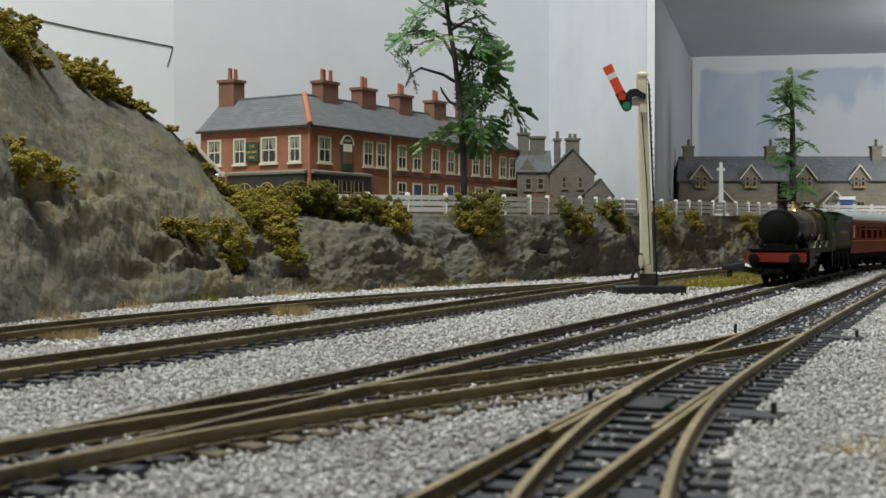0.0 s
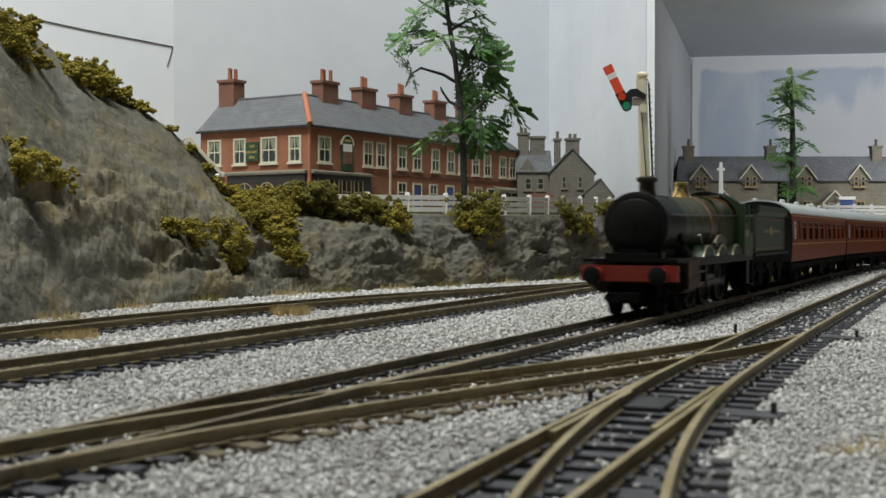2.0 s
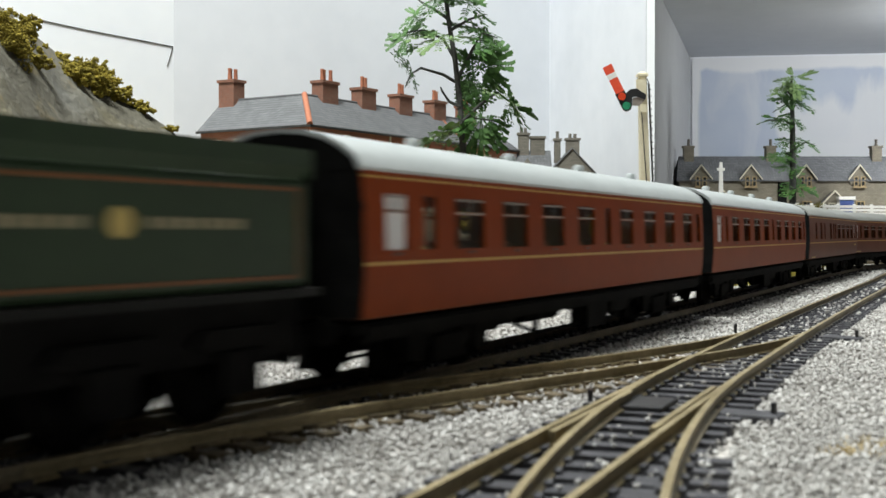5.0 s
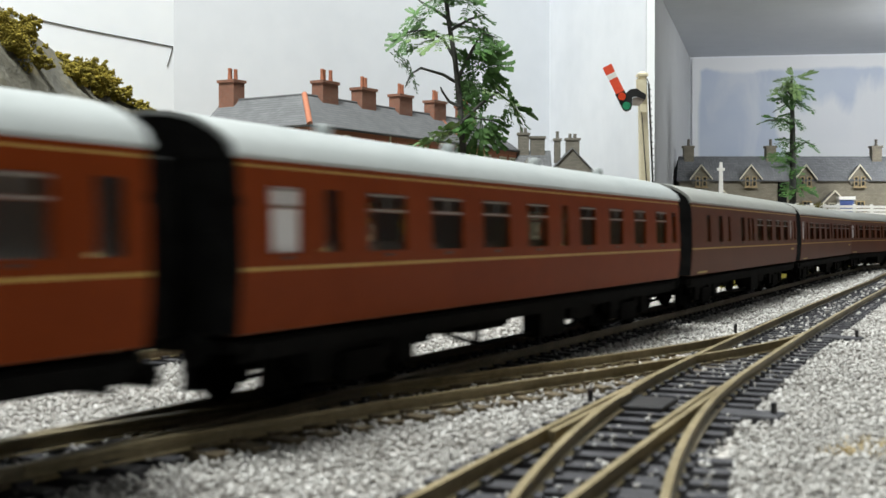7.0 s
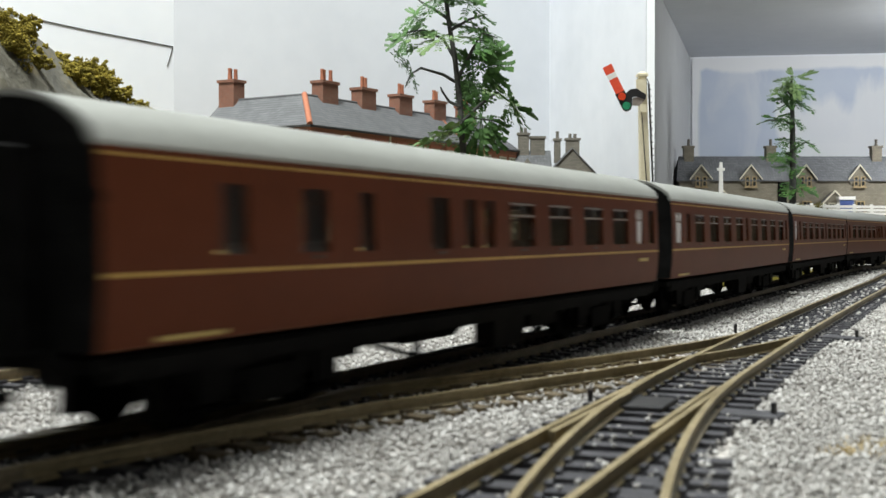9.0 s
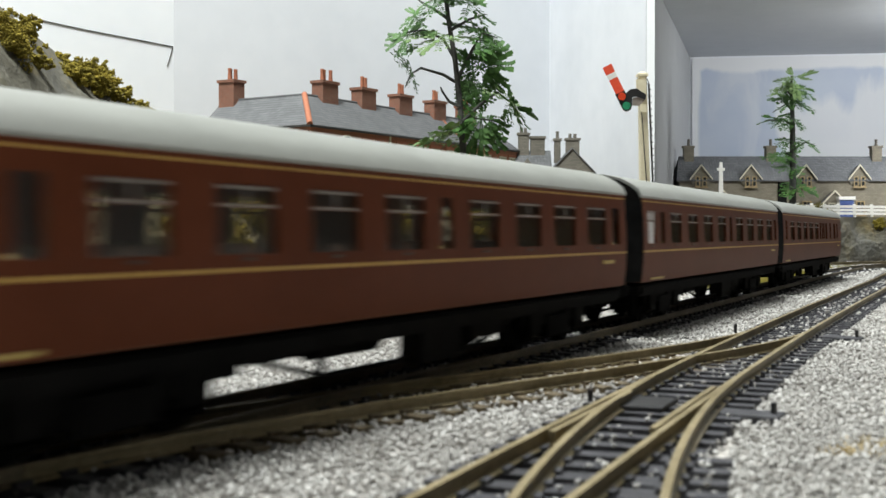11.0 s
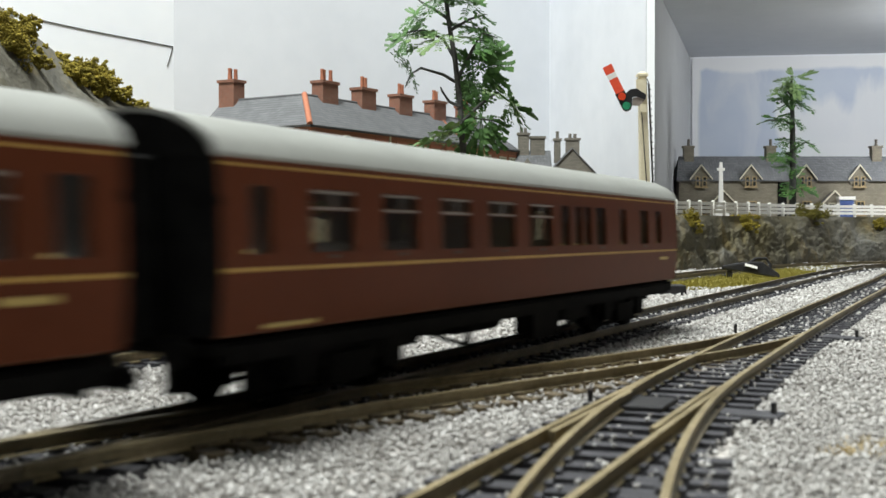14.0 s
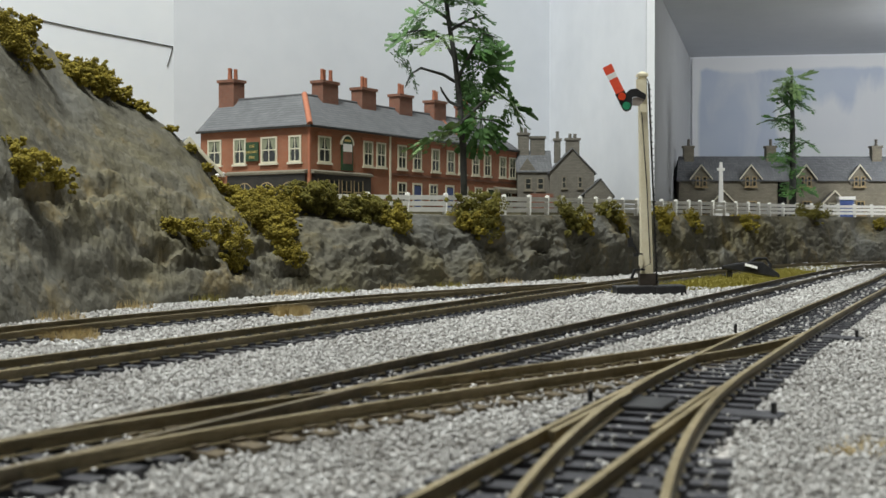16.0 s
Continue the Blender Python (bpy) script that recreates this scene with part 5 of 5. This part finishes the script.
def brick_terrace():
    root = thing("brick_terrace", -116, 1000, 49, "red brick corner pub and terrace with grey slate roof", "terraced house", turn=57.3)
    W1, W2, D, E, R = 372.0, 130.0, 64.0, 75.0, 107.0
    part("wall", Build().prism([(0, 0), (W1, 0), (W1, D), (D, D), (D, W2), (0, W2)], 0, E, "z"), M_brick, root)
    o = 2.5
    e = E + 0.6
    h = D / 2
    front = [(-o, -o, e), (W1 + o, -o, e), (W1 - 28, h, R), (h, h, R)]
    for c in (front, [(W1 + o, -o, e), (W1 + o, D + o, e), (W1 - 28, h, R)], [(W1 + o, D + o, e), (D + o, D + o, e), (h, h, R), (W1 - 28, h, R)],
              [(-o, W2 + o, e), (-o, -o, e), (h, h, R), (h, W2 + o, R)], [(D + o, D + o, e), (D + o, W2 + o, e), (h, W2 + o, R), (h, h, R)]):
        sheet(c, 1.2, M_slate, root, "roof_slope")
    part("end_gable", Build().prism([(0, E), (D, E), (h, R - 1)], W2 - 3, W2), M_brick, root)
    part("hip_tiles", Build().tube([(-o, -o, e + 0.4), (h, h, R + 0.5)], 2.6, 8), M_pot, root, "orange hip tiles", smooth=60)
    part("ridge_tiles", Build().tube([(h, h, R + 0.2), (W1 - 28, h, R + 0.2)], 1.1, 8).tube([(h, h, R + 0.2), (h, W2, R + 0.2)], 1.1, 8), M_slate, root, smooth=60)
    part("verge_tiles", Build().tube([(255, -o, e + 0.5), (255, h, R + 0.4)], 0.9, 8), M_pot, root)
    part("gutter", Build().box(-3.4, W1 + 3, -3.6, -1.6, E - 1.4, E + 0.6).box(-3.6, -1.6, -1.6, W2 + 3, E - 1.4, E + 0.6), M_dark_frame, root)
    part("downpipe", Build().box(119.4, 121.4, -1.2, 0, 0, E), M_cream, root, "cream painted downpipe")
    part("corner_quoin", Build().box(-0.6, 1.6, -0.6, 1.6, 0, E), M_pot, root)
    part("string_course", Build().box(121.5, W1, -0.8, 0, 37, 39.2), M_chimney, root)
    f_front = lambda a, c, q: (a, -c, q)
    f_side = lambda a, c, q: (-c, a, q)
    for a in (20.4, 85, 105.8, 140.5, 167, 200, 229, 252, 279, 304, 337.5, 359.5):
        sash(root, a, 43.5, 15 if a > 30 else 18, 23.5, f_front, curtains=True)
        part("lintel", Build().box(a - 9.5, a + 9.5, -0.9, 0, 67.4, 70), M_pot, root)
    for a in (140.5, 196, 256, 285, 350):
        sash(root, a, 11, 15, 20, f_front)
    for a, m in ((167, M_blue), (227, M_blue), (311, M_green_sign)):
        d = part("door", Build().box(a - 6.5, a + 6.5, -0.7, 0, 0, 28), m, root, "panelled front door")
        part("door_frame", Build().box(a - 8, a - 6.5, -1.2, 0, 0, 31).box(a + 6.5, a + 8, -1.2, 0, 0, 31).box(a - 8, a + 8, -1.2, 0, 29, 31), M_cream, d)
        part("fanlight", Build().box(a - 6, a + 6, -0.5, 0, 28, 29), M_pane, d)
    for a, w, face_, side in ((16, 14, f_side, 1), (46, 19, f_side, 1), (81, 15, f_side, 1), (112, 17, f_side, 1)):
        sash(root, a, 43.5, w, 23.5, face_, bars=2, curtains=True)
    part("pub_sign", Build().box(-2.0, -0.6, 57.5, 72.5, 46, 63), M_green_sign, root, "dark green pub sign board")
    for word, z, size in (("THE", 58.0, 3.6), ("RAILWAY", 53.0, 3.2), ("INN", 48.0, 3.6)):
        cu = bpy.data.curves.new("sign_word", "FONT")
        cu.body, cu.size, cu.align_x, cu.extrude = word, size * MM, "CENTER", 0.1 * MM
        cu.materials.append(M_gold)
        ob = new("sign_word", cu)
        ob.parent = root
        ob.matrix_basis = pose(-2.2 * MM, 65 * MM, z * MM, 90, 0, -90)
    arch = [(51.5 + 8 * math.cos(q), 61 + 8 * math.sin(q)) for q in np.linspace(0, math.pi, 12)] + [(43.5, 38), (59.5, 38)]
    board = part("hanging_sign", Build().prism(arch, -2.2, -0.4), M_green_sign, root, "arched pub sign with a painted panel")
    part("sign_panel", Build().box(45, 58, -2.5, -2.2, 55, 62), M_white, board, "pale upper half of the sign's picture")
    part("sign_picture", Build().box(45, 58, -2.5, -2.2, 44, 54.6), M_chimney, board, "dark red lower half of the sign's picture")
    part("sign_lettering", Build().box(47, 56, -2.45, -2.2, 64, 66), M_gold, board)
    hood = [(51.5 + r * math.cos(q), 61 + r * math.sin(q)) for r, seq in ((9.4, np.linspace(0, math.pi, 12)), (8.0, np.linspace(math.pi, 0, 12))) for q in seq]
    part("sign_hood", Build().prism(hood, -2.8, -0.4), M_cream, board, "cream arched hood")
    part("shopfront", Build().box(3, 86, -3, 0, 0, 33), M_dark_frame, root, "dark timber pub front")
    part("fascia", Build().prism([(0, 33.5), (-4.5, 33.5), (-4.5, 35.5), (0, 37)], 1, 88, "x"), M_stone, root)
    part("fascia_side", Build().prism([(0, 33.5), (-4.5, 33.5), (-4.5, 35.5), (0, 37)], 2, 96, "y"), M_stone, root)
    part("shopfront_side", Build().box(-3, 0, 3, 94, 0, 33), M_dark_frame, root, "dark timber pub front")
    for a in (14, 30, 48, 66):
        g = part("shop_window", Build().box(a - 6.5, a + 6.5, -3.5, -3, 9, 28), M_pane, root)
        part("glazing_bar", Build().box(a - 7, a + 7, -3.9, -3.4, 18, 19).box(a - 0.4, a + 0.4, -3.9, -3.4, 9, 28).box(a - 7, a - 6.2, -3.9, -3.4, 8, 29).box(a + 6.2, a + 7, -3.9, -3.4, 8, 29), M_ochre, g)
    for a in (20, 46, 72):
        ring = [(a + 9 * math.cos(q), 17 + 9 * math.sin(q)) for q in np.linspace(0, math.pi, 10)] + [(a - 9, 8), (a + 9, 8)]
        g = part("arched_window", Build().prism(ring, -3.6, -3.0, "x"), M_pane, root)
        rim = [(a + r * math.cos(q), 17 + r * math.sin(q)) for r, seq in ((9.6, np.linspace(0, math.pi, 12)), (8.6, np.linspace(math.pi, 0, 12))) for q in seq]
        part("glazing_bar", Build().prism(rim, -4.0, -3.5, "x").box(-4.0, -3.5, a - 0.4, a + 0.4, 8, 26).box(-4.0, -3.5, a - 9, a + 9, 16.6, 17.4), M_ochre, g)
    part("canopy", Build().prism([(0, 33), (-9, 33), (-9, 34.5), (0, 37)], 99, 116, "y"), M_white, root, "small white canopy")
    part("awning", Build().prism([(0, 26), (-7, 26), (-7, 30), (0, 33)], 318, 368, "x"), M_stone, root, "grey shop awning")
    chimney_stack(root, h, 121, 90, 126, 15, 19, 3, M_chimney, M_pot)
    for a in (62, 122, 185, 249, 311):
        chimney_stack(root, a, h, 96, 122, 23, 13, 3 if a == 62 else 2, M_chimney, M_pot)
    return root


brick_terrace()


def stone_houses():
    root = thing("stone_house", 136, 1296, 49, "dark grey stone house with steep slate gables", "house")
    part("wall", Build().box(-52, -14, 0, 40, 0, 52).prism([(-16, 0), (34, 0), (34, 50), (9, 76), (-16, 50)], -4, 40).box(34, 52, 4, 34, 0, 30), M_stone_dark, root)
    sheet([(-54, -2, 51), (-13, -2, 51), (-13, 20, 76), (-54, 20, 76)], 1.2, M_slate, root, "roof_slope")
    sheet([(-13, 42, 51), (-54, 42, 51), (-54, 20, 76), (-13, 20, 76)], 1.2, M_slate, root, "roof_slope")
    sheet([(-18.5, 41, 48.6), (-18.5, -6, 48.6), (9, -6, 77.5), (9, 41, 77.5)], 1.2, M_slate, root, "roof_slope")
    sheet([(36.5, -6, 48.6), (36.5, 41, 48.6), (9, 41, 77.5), (9, -6, 77.5)], 1.2, M_slate, root, "roof_slope")
    part("gable", Build().prism([(-52, 50), (-30, 50), (-41, 66)], -1, 6), M_stone_dark, root)
    annex = part("annex", Build().prism([(22, 0), (54, 0), (54, 24), (40, 41), (22, 30)], -12, 10), M_stone_dark, root)
    sheet([(56, -13, 22.5), (56, 12, 22.5), (40, 12, 43), (40, -13, 43)], 1.2, M_slate, root, "roof_slope")
    sheet([(16, 12, 22), (16, -13, 22), (40, -13, 43), (40, 12, 43)], 1.2, M_slate, root, "roof_slope")
    part("bay", Build().box(-38, -12, -5, 0, 0, 26), M_chimney, root, "red brick bay")
    ff = lambda a, c, q: (a, -c, q)
    for x, y in ((-40, 0), (-26, 0)):
        sash(root, x, 30, 8, 14, ff, 1, M_stone)
    fg = lambda a, c, q: (a, -4 - c, q)
    for x in (0, 18):
        sash(root, x, 32, 5, 13, fg, 1, M_stone)
    chimney_stack(root, -44, 20, 66, 96, 12, 10, 2, M_stone_dark, M_stone_dark, 6)
    chimney_stack(root, -28, 20, 66, 92, 16, 10, 0, M_stone_dark, M_stone_dark, 6)
    chimney_stack(root, -5, 24, 62, 90, 7, 7, 1, M_stone_dark, M_stone_dark, 8)
    chimney_stack(root, 12, 20, 66, 90, 15, 9, 2, M_stone_dark, M_stone_dark, 5)


stone_houses()


def cottages():
    root = thing("stone_cottages", 316, 1540, 49, "row of grey stone cottages with cream-edged dormer gables", "house")
    W, E, R = 420.0, 53.0, 86.0
    part("wall", Build().box(0, W, 0, 30, 0, E), M_stone, root)
    sheet([(-4, -3, E - 0.5), (W, -3, E - 0.5), (W, 22, R), (4, 22, R)], 1.4, M_slate, root, "roof_slope")
    sheet([(W, 34, E - 0.5), (-4, 34, E - 0.5), (4, 22, R), (W, 22, R)], 1.4, M_slate, root, "roof_slope")
    ff = lambda a, c, q: (a, -c, q)

    def at(p):
        return (p - 784) / 2035 * 1540 - 316
    for p in (1240, 1328, 1425, 1520):
        x = at(p)
        gable = part("dormer_gable", Build().prism([(x - 12, E - 6), (x + 12, E - 6), (x + 12, E + 2), (x, E + 17), (x - 12, E + 2)], -2, 18), M_stone, root)
        for s in (-1, 1):
            part("bargeboard", Build().add([(x + s * q, yy, zz) for q, zz in ((15, E - 0.5), (0, E + 18.5), (0, E + 21), (15, E + 2)) for yy in (-4.5, -2.2)], [(0, 2, 4, 6), (1, 7, 5, 3), (0, 1, 3, 2), (2, 3, 5, 4), (4, 5, 7, 6), (6, 7, 1, 0)]), M_cream, gable, "cream bargeboard")
            sheet([(x + s * 14, -4, E + 0.6), (x + s * 14, 20, E + 0.6), (x, 20, E + 19), (x, -4, E + 19)], 1.0, M_slate, gable, "gable_roof")
            fg = lambda a, c, q: (a, -2 - c, q)
            sash(root, x + s * 4.6, E - 9, 6.0, 13.5, fg, 1, M_ochre)
        sash(root, x + 2, 6, 12, 19, ff, 2, M_ochre)
    for p, door in ((1275, None), (1470, M_blue)):
        x = at(p)
        porch = part("porch", Build().prism([(x - 14, 0), (x + 14, 0), (x + 14, 22), (x, 36), (x - 14, 22)], -16, 0), M_stone, root)
        for s in (-1, 1):
            part("bargeboard", Build().add([(x + s * q, yy, zz) for q, zz in ((18, 18), (0, 36.5), (0, 39), (18, 20.5)) for yy in (-18.5, -16.2)], [(0, 2, 4, 6), (1, 7, 5, 3), (0, 1, 3, 2), (2, 3, 5, 4), (4, 5, 7, 6), (6, 7, 1, 0)]), M_cream, porch, "cream bargeboard")
            sheet([(x + s * 17, -18, 19.5), (x + s * 17, 0, 19.5), (x, 0, 37), (x, -18, 37)], 1.0, M_slate, porch, "porch_roof")
        sash(root, x - 4, 6, 9, 16, lambda a, c, q: (a, -16 - c, q), 2)
    x = at(1487)
    part("blue_door", Build().box(x - 9, x + 9, -26, -24, 0, 25), M_blue, root, "blue painted shed door")
    part("shed", Build().box(x - 10, x + 10, -24, -1, 0, 26), M_white, root)
    part("shed_roof", Build().box(x - 11, x + 11, -27, 0, 26, 30), M_white, root, "white shed roof")
    x = at(1384)
    # no opening is cut: a black slab on the wall paints its shade
    part("passage_shade", Build().box(x - 6, x + 6, -0.8, 0, 0, 50), M_smokebox, root, "flat black panel standing for a shaded opening")
    for p in (1224, 1371, 1560):
        chimney_stack(root, at(p), 22, 70, 100, 13, 11, 1, M_stone, M_stone_dark, 9)


cottages()


def hut():
    root = thing("stone_hut", -199, 900, 59, "small grey stone hut with white bargeboards behind the hill", "hut", turn=24)
    part("wall", Build().prism([(-21, -40), (21, -40), (21, 22), (0, 44), (-21, 22)], 0, 50), M_stone_dark, root)
    for s in (-1, 1):
        sheet([(s * 25, -2, 20), (s * 25, 52, 20), (0, 52, 46), (0, -2, 46)], 1.2, M_slate, root, "roof_slope")
        part("bargeboard", Build().add([(s * q, yy, zz) for q, zz in ((26, 15), (0, 42.5), (0, 46.5), (26, 19)) for yy in (-4.2, -2.2)], [(0, 2, 4, 6), (1, 7, 5, 3), (0, 1, 3, 2), (2, 3, 5, 4), (4, 5, 7, 6), (6, 7, 1, 0)]), M_cream, root, "white bargeboard")


hut()

# ---- fence ----


def fence():
    root = thing("fence", 0, 0, 0, "white plastic post-and-rail fence along the cutting", "fence")
    pts = [Vector(p) for p in [(-78, 768, 43), (-62, 775, 43), (10, 812, 43.5), (62, 864, 44), (128, 968, 46), (196, 1076, 47.5), (280, 1190, 49.5), (374, 1308, 50.5), (484, 1402, 51.5), (604, 1466, 52), (760, 1500, 53)]]
    flat = [p.to_2d() for p in pts]
    run = np.concatenate([[0], np.cumsum([(b - a).length for a, b in zip(flat[:-1], flat[1:])])])
    top = lambda s: Vector([float(np.interp(s, run, [p[k] for p in pts])) for k in range(3)])
    prev, rng = None, random.Random(3)
    for s in np.arange(0, run[-1], 29.5):
        p = top(s)
        lean = Euler((rng.uniform(-0.05, 0.05), rng.uniform(-0.05, 0.05), rng.uniform(-0.2, 0.2)))
        post = Build().box(-1.7, 1.7, -1.0, 1.0, -4, 14.5).add([(-1.5, -1, 14.5), (1.5, -1, 14.5), (1.5, 1, 14.5), (-1.5, 1, 14.5), (0, 0, 15.1)], [(0, 1, 4), (1, 2, 4), (2, 3, 4), (3, 0, 4)])
        ob = part("post", post, M_fence, root)
        ob.matrix_basis = Matrix.LocRotScale(p * MM, lean, None)
        if prev:
            d = (p - prev)
            n = Vector((-d.y, d.x, 0)).normalized() * 1.25
            for h in (3.2, 7.4, 11.6):
                a, b = prev + Vector((0, 0, h)), p + Vector((0, 0, h))
                part("fence_rail", Build().add([q + n * sgn + Vector((0, 0, z)) for q in (a, b) for sgn in (-1, 1) for z in (-1.55, 1.55)], [(0, 1, 3, 2), (4, 6, 7, 5), (0, 4, 5, 1), (2, 3, 7, 6), (0, 2, 6, 4), (1, 5, 7, 3)]), M_fence, root)
        prev = p


fence()

# ---- signal ----


def signal():
    root = thing("semaphore_signal", 112, 630, -4.2, "cream semaphore signal post with raised red arm", "railway signal")
    root.matrix_basis = pose(0.1120, 0.630, -0.0042, 0, -1.5, 0) @ Matrix.Diagonal((0.861, 0.861, 0.861, 1))
    part("base_block", Build().box(-21, 3, -13, 9, 0, 6.6).box(3, 22.5, -13, 9, 0, 6.3), M_black, root, "black plastic base", bevel=0.8)
    part("post_foot", Build().box(-5, 5, -4, 4, 5, 14), M_brown, root)
    part("post", Build().loft([[(s * w, q * w, z) for s, q in ((-1, -1), (1, -1), (1, 1), (-1, 1))] for w, z in ((3.7, 12), (2.5, 139))], True, True), M_post, root, bevel=0.4)
    part("cap", Build().box(-3.4, 3.4, -3.4, 3.4, 139, 140.6).add([(-3.4, -3.4, 140.6), (3.4, -3.4, 140.6), (3.4, 3.4, 140.6), (-3.4, 3.4, 140.6), (0, 0, 142.5)], [(0, 1, 4), (1, 2, 4), (2, 3, 4), (3, 0, 4)]), M_post, root)
    part("bearing", Build().box(-4.2, 1.6, -3.6, -1, 128, 137), M_post, root)
    turn_ = Matrix.Translation((-4.6, -4.2, 129.6)) @ Matrix.Rotation(radians(-25), 4, "Y")
    arm = part("arm", Build().box(-12.4, -6.8, -0.5, 0.5, 3.6, 13.4, turn_).box(-12.6, -6.6, -0.5, 0.5, 17.0, 22.4, turn_), M_red, root, "red enamelled signal arm")
    part("arm_stripe", Build().box(-12.5, -6.7, -0.55, 0.55, 13.4, 17.0, turn_), M_white, arm, "white arm stripe")
    part("spectacle", Build().prism([(-12.8, -7.2), (-11.4, -9.0), (-8.6, -9.2), (-6.4, -7.2), (-4.2, -2.6), (-1.2, -3.4), (2.6, -7.5), (4.4, -5.0), (1.0, 1.2), (-3.0, 2.6), (-6.4, 1.6), (-6.6, 4.2), (-12.8, 4.2)], -0.3, 0.9, "y", turn_), M_black, arm, "black spectacle plate")
    part("spectacle_plate", Build().prism([(-6.2, -7.4), (-4.0, -3.0), (-1.2, -3.6), (2.4, -7.6), (-2.0, -9.4)], 0.2, 0.7, "y", turn_), M_vent, arm, "dull bare plate")
    for z, m, nm in ((0.9, M_lens_red, "red_lens"), (-5.6, M_lens_green, "green_lens")):
        part(nm, Build().disc(-9.8, -0.9, 0.1, z, 2.5, 16, turn_), m, arm, nm.replace("_", " "))
    part("lamp_case", Build().box(-2.4, 2.0, -5.0, -2.4, 116, 121), M_post, root)
    part("pull_rod", Build().tube([(-1.6, -4.4, 117), (0.6, -4.2, 70), (1.6, -4.6, 20), (-4.5, -4.6, 17)], 0.32, 6), M_steel, root)
    part("balance_lever", Build().box(-9, -2, -5, -4.2, 16, 17.2).tube([(-8.5, -4.6, 16.5), (-10.5, -4.6, 11)], 0.9, 6), M_black, root)
    part("balance_weight", Build().box(-5.6, -3.2, -5.4, -3.6, 19, 26), M_post, root)
    part("crank", Build().box(-12.4, -9.0, -5.2, -4.0, 31, 37).tube([(-10.6, -4.6, 44), (-10.4, -4.6, 36), (-6, -4.6, 27)], 0.7, 6).box(-9, -3, -5.2, -4.2, 25, 27), M_black, root)
    lad = part("ladder", Build().tube([(6.4, -1.6, 5), (4.2, -1.6, 134)], 0.32, 6).tube([(6.4, 1.6, 5), (4.2, 1.6, 134)], 0.32, 6), M_black, root, "black ladder")
    for k in range(30):
        z = 9 + k * 4.2
        x = 6.4 - 2.2 * (z - 5) / 129
        part("rung", Build().box(x - 0.55, x + 1.0, -1.8, 1.8, z - 0.3, z + 0.3), M_black, lad)
    part("rail_hoop", Build().tube([(4.2, -1.6, 134), (2.6, -3.4, 137), (2.6, 3.4, 137), (4.2, 1.6, 134)], 0.3, 6), M_black, root)


signal()


def fallen_bird():
    """A small black plastic piece, its highlight made as a white sliver, lying on the grass."""
    root = thing("black_plastic_part", 232, 868, -3.4, "black moulded plastic piece with painted white highlight lying on grass", "plastic part", turn=8)
    part("body", Build().loft([[(-22, -2, 6), (-22, 2, 6), (-22, 2, 9), (-22, -2, 9)], [(-10, -4, 5), (-10, 5, 5), (-10, 4, 11), (-10, -3, 11)], [(8, -6, 2), (8, 8, 2), (8, 6, 12), (8, -4, 12)], [(20, -9, 0), (20, 6, 0), (20, 5, 3), (20, -8, 3)]], True, True), M_black, root, bevel=0.8)
    part("leg", Build().box(-18, -15, -2, 1, 0, 7), M_black, root)
    part("loop", Build().tube([(0, 4, 10), (6, 5, 14), (15, 5, 14), (18, 4, 9), (16, 3, 3)], 1.2, 8), M_black, root, smooth=50)
    # highlight on the black plastic, built as a thin white sliver
    part("painted_highlight", Build().add([(-6, -5.4, 9), (3, -6.4, 6.6), (3.4, -5.6, 8.4), (-5.6, -4.4, 11.0), (-6, -4.4, 9), (3, -5.4, 6.6), (3.4, -4.6, 8.4), (-5.6, -3.4, 11.0)], [(0, 1, 2, 3), (7, 6, 5, 4), (0, 4, 5, 1), (1, 5, 6, 2), (2, 6, 7, 3), (3, 7, 4, 0)]), M_white, root, "white sliver painted as a highlight")


fallen_bird()


def memorial():
    root = thing("stone_cross", 331, 1370, 50, "tall white memorial cross on a stepped base", "memorial cross")
    part("base", Build().box(-8, 8, -8, 8, -3, 6).box(-5, 5, -5, 5, 6, 14), M_white, root)
    part("shaft", Build().loft([[(s * w, q * w, z) for s, q in ((-1, -1), (1, -1), (1, 1), (-1, 1))] for w, z in ((2.6, 14), (1.7, 62))], True, True), M_white, root)
    part("cross_head", Build().box(-4.5, 4.5, -1.2, 1.2, 55, 58).box(-1.6, 1.6, -1.3, 1.3, 58, 65), M_white, root)


memorial()


def cord():
    root = thing("cord", 0, 0, 0, "thin dark cord pinned to the white board", "cord")
    part("strand", Build().tube([(-444.9, 1075.5, 245.3), (-415.3, 1109.0, 241.8), (-387.9, 1140.1, 238.8), (-358.9, 1173.1, 236.3), (-323.6, 1213.1, 234.4), (-292.6, 1248.3, 232.4)], 0.55, 6), M_dark_frame, root)
    part("loose_end", Build().tube([(-292.6, 1248.3, 232.4), (-294.5, 1246.1, 222.9), (-297.4, 1242.8, 210.3)], 0.5, 6), M_steel, root)


cord()


def point_lever(x, y, turn, wide):
    root = thing("point_lever", x, y, -4.2, "small black point lever at the sleeper ends", "point lever", turn=turn)
    if wide:
        part("housing", Build().box(-9, 3, -3.4, 3.4, 0, 1.8), M_sleeper, root, bevel=0.4)
    part("peg", Build().tube([(1.5, 0, 0), (1.5, 0, 3.8)], 0.55, 8), M_black, root)


for px_, py_, a, wide_ in [(27.0, 220.0, -40, 0), (57.0, 203.0, -28, 1), (98.0, 379.0, 150, 0), (126.0, 354.0, -30, 1), (-24.0, 212.0, 140, 0)]:
    point_lever(px_, py_, a, wide_)

motions()
